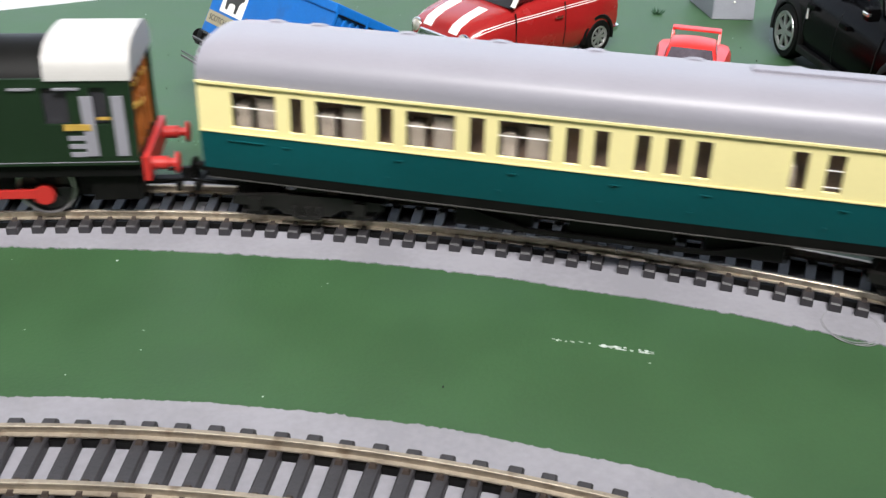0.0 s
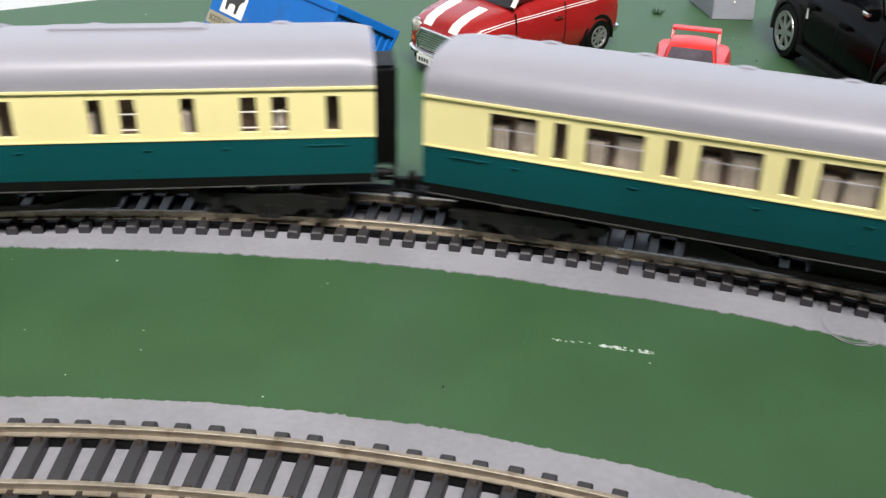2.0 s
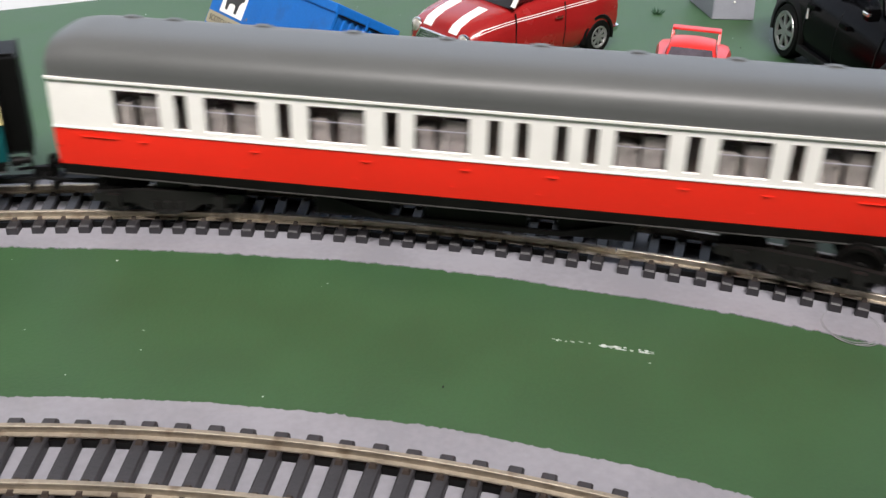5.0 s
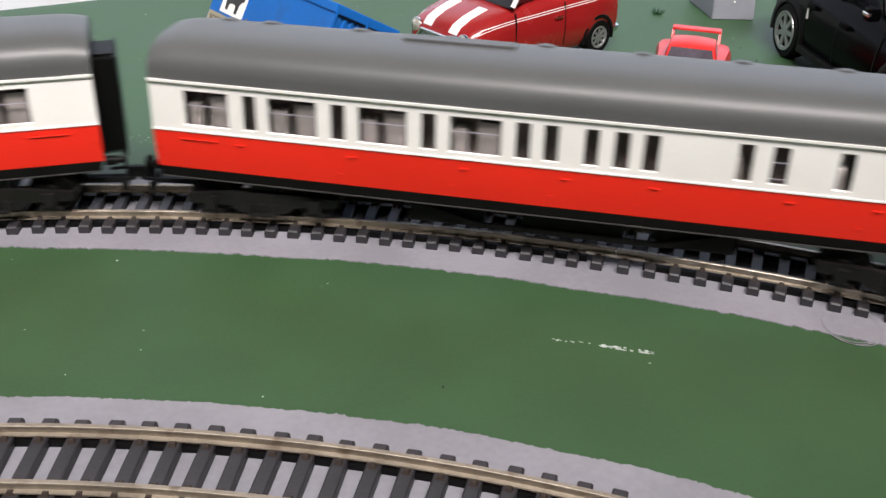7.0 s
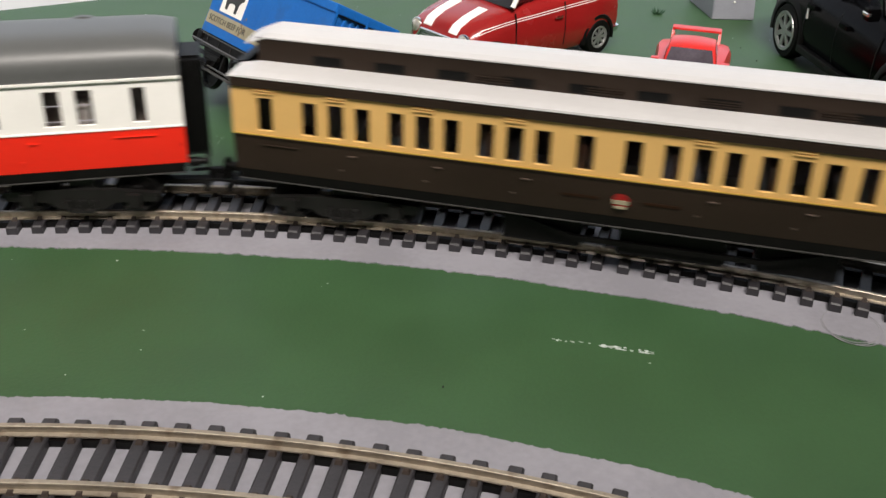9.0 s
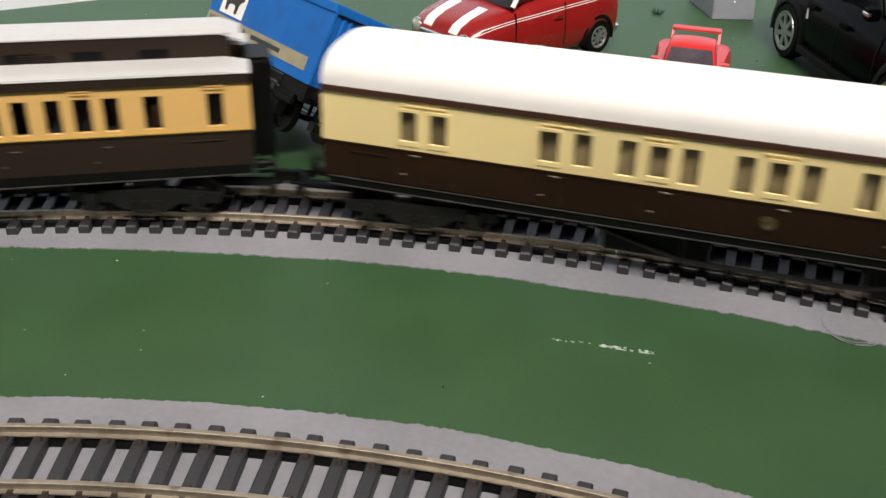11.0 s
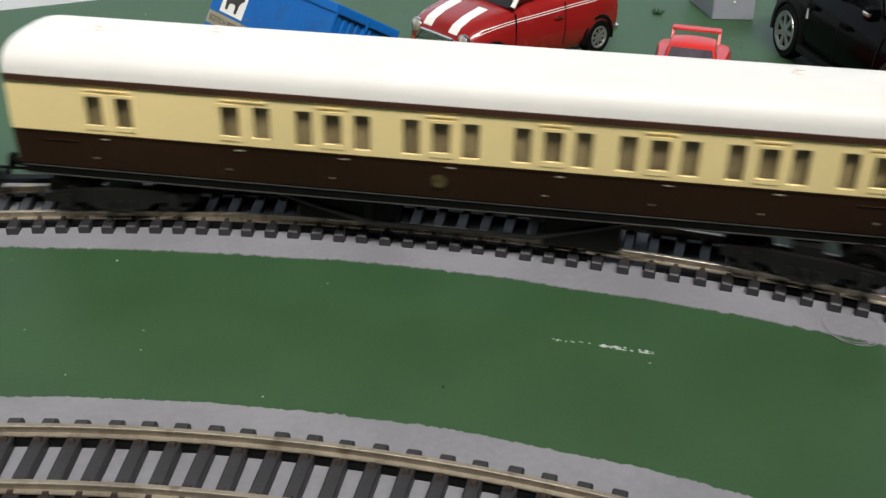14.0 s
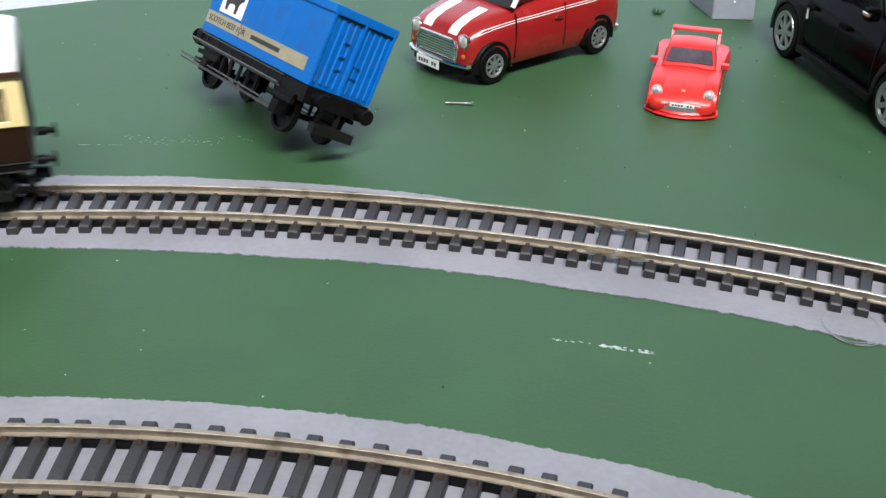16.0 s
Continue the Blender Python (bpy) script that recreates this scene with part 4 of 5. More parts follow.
def turned_at(bm, prof, at, axis="x", seg=16, closed=False):
    t = bmesh.new()
    turned(t, prof, axis, seg, closed)
    for v in t.verts:
        v.co += Vector(at)
    merge(bm, t)


room()
baseboard()
trackbeds()
tracks()
train()
locomotive()


# ---- toy cars ----
def car_ring(x, w, z0, zw, zt, crown=0.6):
    """Half-round body section: sill, flank, shoulder and a lightly crowned top."""
    half = [(w * 0.90, z0), (w * 0.97, z0 + (zw - z0) * 0.18), (w, z0 + (zw - z0) * 0.55), (w * 0.985, zw), (w * 0.93, zw + (zt - zw) * 0.55), (w * 0.78, zt - crown), (w * 0.45, zt - crown * 0.3), (0.0, zt)]
    return [(x, y, z) for y, z in half] + [(x, -y, z) for y, z in half[-2::-1]]


def flank(stations, x, z, crown=1.0):
    """Half width of a car body at x and height z."""
    st = sorted(stations)
    w, z0, zw, zt = (float(np.interp(x, [q[0] for q in st], [q[k] for q in st])) for k in (1, 2, 3, 4))
    ring = [(y, h) for _, y, h in car_ring(0, w, z0, zw, zt, crown)[:7]]
    return float(np.interp(z, [h for _, h in ring], [y for y, _ in ring]))


def arch_ring(bm, x, y, z, r, s, tube_r=1.0, width=2.0):
    rings = []
    for k in range(13):
        a = math.radians(-12 + 204 * k / 12)
        c, q = math.cos(a), math.sin(a)
        rings.append([(x + c * rr, y + s * dy, z + q * rr) for rr, dy in ((r - tube_r, -width), (r - tube_r, 0.6), (r + tube_r * 0.3, 0.6), (r + tube_r, -0.4), (r + tube_r, -width))])
    loft(bm, rings)


def car_wheel(parent, x, y, r, s, width, rim_r, spokes, spoke_w, rim_mat=None):
    bm = bmesh.new()
    w = width / 2
    turned(bm, [(rim_r * 0.97, -w * 0.86), (rim_r, -w), (r * 0.93, -w), (r, -w * 0.6), (r, w * 0.6), (r * 0.93, w), (rim_r, w), (rim_r * 0.97, w * 0.86)], "y", 32)
    tyre = part("wheel", bm, M_TYRE, parent, "black rubber tyre with a silver spoked rim", smooth=True)
    tyre.matrix_basis = mpose(x, y, r)
    bm = bmesh.new()
    o = s * w
    t2 = bmesh.new()
    turned(t2, [(rim_r * 0.80, o * 0.88), (rim_r * 0.86, o * 1.06), (rim_r * 1.0, o * 1.10), (rim_r * 1.03, o * 0.9)], "y", 28, True)
    merge(bm, t2)
    tube(bm, (0, o * 0.8, 0), (0, o * 1.08, 0), rim_r * 0.24, 12)
    for k in range(spokes):
        a = k * math.tau / spokes
        c, q = math.cos(a), math.sin(a)
        n = Vector((-q, 0, c)) * spoke_w
        p0, p1 = Vector((c, 0, q)) * rim_r * 0.2, Vector((c, 0, q)) * rim_r * 0.92
        ya, yb = sorted((o * 0.84, o * 1.03))
        hexa(bm, [p0 - n + Vector((0, ya, 0)), p1 - n + Vector((0, ya, 0)), p1 + n + Vector((0, ya, 0)), p0 + n + Vector((0, ya, 0)),
                  p0 - n + Vector((0, yb, 0)), p1 - n + Vector((0, yb, 0)), p1 + n + Vector((0, yb, 0)), p0 + n + Vector((0, yb, 0))])
    part("rim", bm, rim_mat or M_ALLOY, tyre, "silver spoked rim")


def headlamp(parent, x, y, z, r, ring=M_CHROME, glass=M_LENS):
    bm = bmesh.new()
    turned(bm, [(r * 1.0, -1.6), (r * 1.15, 0.0), (r * 1.12, 0.6), (r * 0.95, 0.7), (r * 0.85, 0.2), (r * 0.3, -0.9)], "x", 24)
    lamp = part("headlamp", bm, ring, parent, "round chrome-ringed headlamp", smooth=True)
    lamp.matrix_basis = mpose(x, y, z, 0, -8, 0)
    bm = bmesh.new()
    turned(bm, [(r * 0.95, 0.3), (r * 0.8, 0.9), (r * 0.45, 1.35), (r * 0.1, 1.5)], "x", 20)
    part("lens", bm, glass, lamp, smooth=True)
    if glass is M_LENS_WHITE:
        bm = bmesh.new()
        turned(bm, [(r * 0.42, 1.2), (r * 0.36, 1.48), (r * 0.1, 1.54)], "x", 10)
        part("bulb", bm, M_GREY_BLOCK, lamp, "grey bulb behind the lens")


def plate(parent, x, y, z, w, h):
    bm = bmesh.new()
    box(bm, x - 0.3, x + 0.3, y - w / 2, y + w / 2, z - h / 2, z + h / 2, 0.1)
    p = part("number_plate", bm, M_WHITE, parent, "white number plate")
    bm = bmesh.new()
    for k in range(7):
        if k != 4:
            c = y + w * (-0.36 + 0.12 * k)
            box(bm, x + 0.25, x + 0.36, c - w * 0.042, c + w * 0.042, z - h * 0.22, z + h * 0.22)
    part("plate_bar", bm, M_INK, p)


def ribbon(bm, stations, y0, y1, lift=0.18):
    """A painted stripe lying on a bonnet, given (x, height) along the way."""
    rings = [[(x, y0, z + lift - 0.3), (x, y1, z + lift - 0.3), (x, y1, z + lift), (x, y0, z + lift)] for x, z in stations]
    loft(bm, rings)


def small_red_car(m):
    t = thing("toy_car", "dark red toy hatchback with two white bonnet stripes", "toy car", "toy cars", m)
    st = [(44.9, 16.0, 9.0, 13.5, 16.8), (43.9, 18.4, 7.2, 15.0, 20.2), (41.5, 20.0, 6.6, 17, 23.2), (36, 20.8, 6.2, 18.5, 25.8), (28, 21.2, 6.2, 20, 27.9), (18, 21.4, 5.8, 22, 29.5), (0, 21.5, 5.8, 23, 30.2), (-26, 21.5, 5.8, 23, 30.6), (-40, 20.6, 6.2, 22, 30.0), (-46, 19.2, 7.0, 20, 27), (-47.5, 17, 9.0, 17, 22)]
    bm = bmesh.new()
    loft(bm, [car_ring(x, w, a, b, c, 1.0) for x, w, a, b, c in st])
    part("body", bm, M_CAR_RED, t, "glossy dark red body", smooth=True)
    bm = bmesh.new()
    cab = [(21, 19.0, 29.0, 29.4, 30.0), (10, 17.6, 29.4, 41, 44.5), (4, 17.0, 29.4, 43, 46), (-28, 17.0, 29.4, 43, 46), (-38, 17.6, 29.4, 39, 43), (-43, 18.4, 29.2, 29.6, 30.2)]
    loft(bm, [car_ring(x, w, a, b, c, 0.8) for x, w, a, b, c in cab])
    part("cabin", bm, M_TINT, t, "dark tinted windows", smooth=True)
    for s in (-1, 1):
        bm = bmesh.new()
        tube(bm, (20.6, s * 18.8, 29.6), (9.5, s * 17.2, 44.2), 1.1, 8)
        tube(bm, (-42, s * 18.2, 29.8), (-36, s * 17.0, 44.0), 1.4, 8)
        part("pillars", bm, M_WHITE, t, "white window pillars", smooth=True)
    bm = bmesh.new()
    loft(bm, [car_ring(x, 17.2, z - 2.0, z - 0.6, z + 0.6, 0.6) for x, z in ((9.5, 44.6), (4, 46.2), (-28, 46.2), (-36, 44.4))])
    part("roof", bm, M_WHITE, t, "white roof and pillars", smooth=True)
    top = [(43.7, 20.3), (41.5, 22.95), (36, 25.55), (31, 26.95), (27, 28.0)]
    for y in (8.0, -8.0):
        bm = bmesh.new()
        ribbon(bm, [(x, z - 0.12) for x, z in top], y - 2.6, y + 2.6, 0.30)
        part("bonnet_stripe", bm, M_WHITE, t, "white bonnet stripe")
    for s in (1, -1):
        for z in (23.3, 24.2):
            bm = bmesh.new()
            loft(bm, [[(x, s * (flank(st, x, z + up + dz) + d), z + up + dz) for d, dz in ((-0.3, -0.13), (0.06, -0.13), (0.06, 0.13), (-0.3, 0.13))] for x, up in ((39, -2.0), (36, -1.2), (32, -0.6), (28, -0.1), (23, 0.3), (18, 0.6), (9, 0.8), (0, 1.1), (-13, 1.4), (-26, 1.6), (-34, 1.7), (-40, 1.8))])
            part("pinstripe", bm, M_WHITE, t)
        for x0, x1 in ((19.8, 20.3), (-9.6, -9.1)):
            bm = bmesh.new()
            loft(bm, [[(x, s * (w + d), z) for x, d in ((x0, -0.3), (x0, 0.10), (x1, 0.10), (x1, -0.3))] for z, w in ((9.0, 20.9), (15.2, 21.45), (23, 21.15), (27.5, 20.2))])
            part("door_gap", bm, M_BLACK, t)
        bm = bmesh.new()
        box(bm, -7.0, -2.6, *sorted((s * 20.9, s * 22.2)), 21.6, 22.5, 0.2)
        part("door_handle", bm, M_CHROME, t)
        for x in (32, -32):
            bm = bmesh.new()
            arch_ring(bm, x, s * 20.7, 8.0, 9.6, s, 1.0, 5.0)
            part("wheel_arch", bm, M_BLACK, t, "black wheel arch trim", smooth=True)
            car_wheel(t, x, s * 18.6, 8.0, s, 6.0, 4.9, 8, 0.55)
        headlamp(t, 43.4, s * 14.9, 18.4, 2.95)
        bm = bmesh.new()
        turned_at(bm, [(1.3, -0.6), (1.3, 0.6), (0.7, 1.0)], (44.0, s * 15.8, 12.8), "x", 12)
        part("indicator", bm, M_AMBER, t, "amber indicator lamp")
    bm = bmesh.new()
    box(bm, 43.8, 45.0, -12, 12, 9.8, 18.2, 0.5)
    g = part("grille", bm, M_ALLOY, t)
    for k in range(7):
        z = 10.6 + k * 1.1
        w = 11.8 - (0.9 if k > 4 else 0) * (k - 4)
        bm = bmesh.new()
        box(bm, 44.8, 45.5, -w, w, z - 0.3, z + 0.3)
        part("slat", bm, M_CHROME, g)
    bm = bmesh.new()
    for (ya, za), (yb, zb) in (((-12, 9.8), (-12.6, 15)), ((-12.6, 15), (-10, 18.6)), ((-10, 18.6), (10, 18.6)), ((10, 18.6), (12.6, 15)), ((12.6, 15), (12, 9.8))):
        tube(bm, (45.3, ya, za), (45.3, yb, zb), 0.6, 8)
    part("surround", bm, M_CHROME, g)
    for e in (1, -1):
        bm = bmesh.new()
        k = 0 if e < 0 else 4.0
        pts = [(e * (44.0 - k), -19.8), (e * (48 - k), -18.4), (e * (50.2 - k), -12), (e * (50.7 - k), 0), (e * (50.2 - k), 12), (e * (48 - k), 18.4), (e * (44.0 - k), 19.8)]
        rings = [[(x + dx, y, 9.0 + dz) for dx, dz in ((-0.7, -1.0), (0.5, -0.8), (0.9, 0), (0.5, 0.8), (-0.7, 1.0))] for x, y in pts]
        loft(bm, rings)
        part("bumper", bm, M_CHROME, t, "chrome bumper", smooth=True)
    plate(t, 47.0, -3.5, 6.2, 14, 3.6)
    bm = bmesh.new()
    box(bm, -44, 44, -16, 16, 4.4, 6.4)
    part("underside", bm, M_BLACK, t)
    return t


def sports_car(m):
    t = thing("toy_car", "small bright red toy sports car with a high rear wing", "toy car", "toy cars", m)
    st = [(35.5, 10.5, 2.2, 4.0, 5.5), (34, 12.6, 1.6, 5.0, 7.2), (30, 13.6, 1.6, 6.5, 9.4), (22, 14.0, 1.8, 8.0, 11.0), (14, 14.2, 1.8, 8.8, 12.0), (4, 14.2, 1.8, 9.2, 12.6), (-10, 15.0, 1.8, 9.6, 13.2), (-20, 16.0, 2.0, 9.8, 13.0), (-28, 15.2, 2.4, 9.0, 11.8), (-35, 12.5, 3.2, 7.5, 9.6)]
    bm = bmesh.new()
    loft(bm, [car_ring(x, w, a, b, c, 0.7) for x, w, a, b, c in st])
    part("body", bm, M_TOY_RED, t, "glossy bright red body", smooth=True)
    for s in (1, -1):
        bm = bmesh.new()
        loft(bm, [[(x, s * 10.6 + y, z0 + z) for y, z in ((-3.2, -2), (-2.6, h * 0.7), (0, h), (2.4, h * 0.7), (3.0, -2))] for x, z0, h in ((33.4, 5.0, 0.8), (30, 8.0, 2.2), (22, 9.8, 2.0), (14, 11.0, 1.2))])
        part("front_wing", bm, M_TOY_RED, t, smooth=True)
        headlamp(t, 31.3, s * 10.0, 8.6, 1.95, M_ROOF_PALE, M_LENS_WHITE)
    bm = bmesh.new()
    cab = [(10.5, 10.9, 11.2, 11.9, 12.7), (4, 10.0, 11.6, 16.8, 18.6), (-2, 9.6, 11.6, 18.0, 19.8), (-10, 9.4, 11.6, 17.6, 19.3), (-26, 8.6, 11.6, 12.6, 13.6)]
    loft(bm, [car_ring(x, w, a, b, c, 0.5) for x, w, a, b, c in cab])
    part("roof", bm, M_TOY_RED, t, "bright red roof", smooth=True)
    bm = bmesh.new()
    hexa(bm, [(9.0, -9.5, 13.4), (9.0, 9.5, 13.4), (4.2, 8.2, 17.4), (4.2, -8.2, 17.4), (9.6, -9.5, 13.9), (9.6, 9.5, 13.9), (4.7, 8.2, 18.2), (4.7, -8.2, 18.2)])
    part("windscreen", bm, M_SCREEN, t, "dark grey windscreen")
    for s in (1, -1):
        bm = bmesh.new()
        hexa(bm, [(8.0, s * 9.9, 13.0), (-14, s * 9.6, 13.0), (-10, s * 8.9, 16.6), (3.0, s * 9.2, 16.8), (8.0, s * 10.7, 13.0), (-14, s * 10.3, 13.0), (-10, s * 9.5, 16.6), (3.0, s * 10.0, 16.8)])
        part("side_window", bm, M_TINT, t)
        bm = bmesh.new()
        box(bm, 6.0, 9.0, *sorted((s * 12.6, s * 15.6)), 12.2, 14.2, 0.6)
        part("mirror", bm, M_TOY_RED, t, smooth=True)
        for x in (21.5, -20.5):
            car_wheel(t, x, s * 11.4, 5.0, s, 4.4, 3.5, 5, 0.4)
        bm = bmesh.new()
        hexa(bm, [(-31, s * 9.2, 10.5), (-23.5, s * 9.2, 10.5), (-23.5, s * 10.6, 10.5), (-31, s * 10.6, 10.5), (-31.5, s * 9.4, 16.8), (-27.5, s * 9.4, 16.8), (-27.5, s * 10.4, 16.8), (-31.5, s * 10.4, 16.8)])
        part("wing_post", bm, M_TOY_RED, t)
    bm = bmesh.new()
    box(bm, -31.5, -26.5, -10.3, 10.3, 16.0, 17.0, 0.4)
    part("rear_wing", bm, M_TOY_RED, t, "red rear wing", smooth=True)
    bm = bmesh.new()
    rings = []
    for y in (-13.6, -11, -6, 0, 6, 11, 13.6):
        x = 37.0 - 5.5 * (abs(y) / 13.6) ** 2.2
        rings.append([(x - 4, y, 1.0), (x, y, 1.0), (x + 0.4, y, 2.0), (x - 0.5, y, 3.2), (x - 4, y, 4.2)])
    loft(bm, rings)
    part("front_lip", bm, M_TOY_RED, t, "red front bumper lip", smooth=True)
    bm = bmesh.new()
    rings = []
    for y in (-14.2, -12.8, -9, -4, 0, 4, 9, 12.8, 14.2):
        x = 38.2 - 6.5 * (abs(y) / 14.2) ** 2.6
        rings.append([(x - 5, y, 0.5), (x, y, 0.5), (x + 0.3, y, 0.9), (x, y, 1.4), (x - 5, y, 1.8)])
    loft(bm, rings)
    part("splitter", bm, M_TOY_RED, t, "red flared front splitter")
    bm = bmesh.new()
    rings = []
    for y in (-9.5, -5, 0, 5, 9.5):
        x = 36.9 - 5.5 * (abs(y) / 13.6) ** 2.2
        rings.append([(x - 1.0, y, 2.9), (x - 0.1, y, 2.9), (x - 0.5, y, 4.4), (x - 1.4, y, 4.4)])
    loft(bm, rings)
    part("grille", bm, M_ALLOY, t, "silver front grille")
    plate(t, 36.0, 0.5, 5.2, 9.5, 1.5)
    for y in (-8.6, 8.6):
        bm = bmesh.new()
        box(bm, 33.4, 34.9, y - 1.9, y + 1.9, 4.7, 5.8, 0.3)
        part("indicator", bm, M_AMBER, t, "small amber indicator lamp")
        bm = bmesh.new()
        box(bm, 34.2, 35.5, y * 0.72 - 1.4, y * 0.72 + 1.4, 4.7, 5.7, 0.3)
        part("fog_lamp", bm, M_LENS_WHITE, t, "small white fog lamp")
    bm = bmesh.new()
    turned_at(bm, [(0.9, 0.0), (0.7, 0.3)], (30.5, 0, 9.2), "z", 10)
    part("badge", bm, M_GOLD, t)
    bm = bmesh.new()
    box(bm, -31, 31, -11.5, 11.5, 0.8, 2.4)
    part("underside", bm, M_BLACK, t)
    return t


def black_car(m):
    t = thing("toy_car", "large glossy black toy off-road car with silver wheels", "toy car", "toy cars", m)
    st = [(68, 24, 11, 19, 26), (64, 27.5, 9, 20, 31), (52, 29, 8.5, 22, 34), (36, 29.6, 8.5, 24, 36), (20, 30, 8.5, 26, 38), (-20, 30, 8.5, 26, 38.5), (-48, 29.6, 8.5, 26, 38.5), (-60, 28.5, 9.5, 25, 38), (-66, 26, 11, 22, 34)]
    bm = bmesh.new()
    loft(bm, [car_ring(x, w, a, b, c, 1.4) for x, w, a, b, c in st])
    part("body", bm, M_CAR_BLACK, t, "glossy black body", smooth=True)
    bm = bmesh.new()
    cab = [(26, 26, 37, 37.6, 38.4), (10, 23.5, 37, 54, 59), (0, 23, 37, 56, 61), (-50, 23, 37, 56, 61), (-60, 24, 37, 50, 55), (-64, 25.5, 36, 37, 38)]
    loft(bm, [car_ring(x, w, a, b, c, 1.2) for x, w, a, b, c in cab])
    part("cabin", bm, M_TINT, t, "dark tinted windows", smooth=True)
    for s in (-1, 1):
        for x in (14, -16, -46):
            bm = bmesh.new()
            tube(bm, (x + (9 if x > 0 else 0), s * 25.4, 38.4), (x - 4, s * 23.2, 57), 1.5, 8)
            part("pillar", bm, M_CAR_BLACK, t, smooth=True)
    bm = bmesh.new()
    loft(bm, [car_ring(x, 23.4, z - 3, z - 1, z + 1, 0.8) for x, z in ((9, 58.6), (0, 61), (-50, 61), (-60, 56))])
    part("roof", bm, M_CAR_BLACK, t, "black roof and pillars", smooth=True)
    for s in (1, -1):
        for x in (45, -45):
            bm = bmesh.new()
            arch_ring(bm, x, s * 29.3, 12.0, 14.6, s, 1.8, 6.0)
            part("wheel_arch", bm, M_BLACK, t, "black flared wheel arch", smooth=True)
            car_wheel(t, x, s * 26.0, 12.0, s, 8.5, 8.7, 7, 1.0)
        bm = bmesh.new()
        box(bm, -31, 31, *sorted((s * 27.0, s * 31.0)), 7.2, 10.5, 1.0)
        part("side_step", bm, M_BLACK, t, "black side step", smooth=True)
        for x0, x1 in ((27.6, 28.1), (-3.4, -2.9), (-30.2, -29.7)):
            bm = bmesh.new()
            loft(bm, [[(x, s * (w + d), z) for x, d in ((x0, -0.3), (x0, 0.06), (x1, 0.06), (x1, -0.3))] for z, w in ((10.5, 28.9), (14, 29.5), (18.2, 30.0), (26, 29.6), (32, 28.1))])
            part("door_gap", bm, M_BLACK, t)
        for x in (3.0, -25.0):
            bm = bmesh.new()
            box(bm, x - 3.4, x + 3.4, *sorted((s * 29.4, s * 30.9)), 27.6, 29.6, 0.5)
            part("door_handle", bm, M_CAR_BLACK, t, smooth=True)
        bm = bmesh.new()
        box(bm, 20, 25, *sorted((s * 29.0, s * 34.0)), 37, 42, 1.2)
        part("mirror", bm, M_CAR_BLACK, t, "black door mirror", smooth=True)
        bm = bmesh.new()
        box(bm, 20.2, 25.2, *sorted((s * 33.0, s * 34.4)), 39.0, 40.5, 0.5)
        part("mirror_trim", bm, M_CHROME, t)
        bm = bmesh.new()
        box(bm, -28.6, -27.4, *sorted((s * 29.6, s * 30.3)), 22.5, 27.0, 0.3)
        part("side_lamp", bm, M_WHITE, t, "white side lamp")
    bm = bmesh.new()
    box(bm, -60, 60, -24, 24, 6.5, 9.0)
    part("underside", bm, M_BLACK, t)
    return t


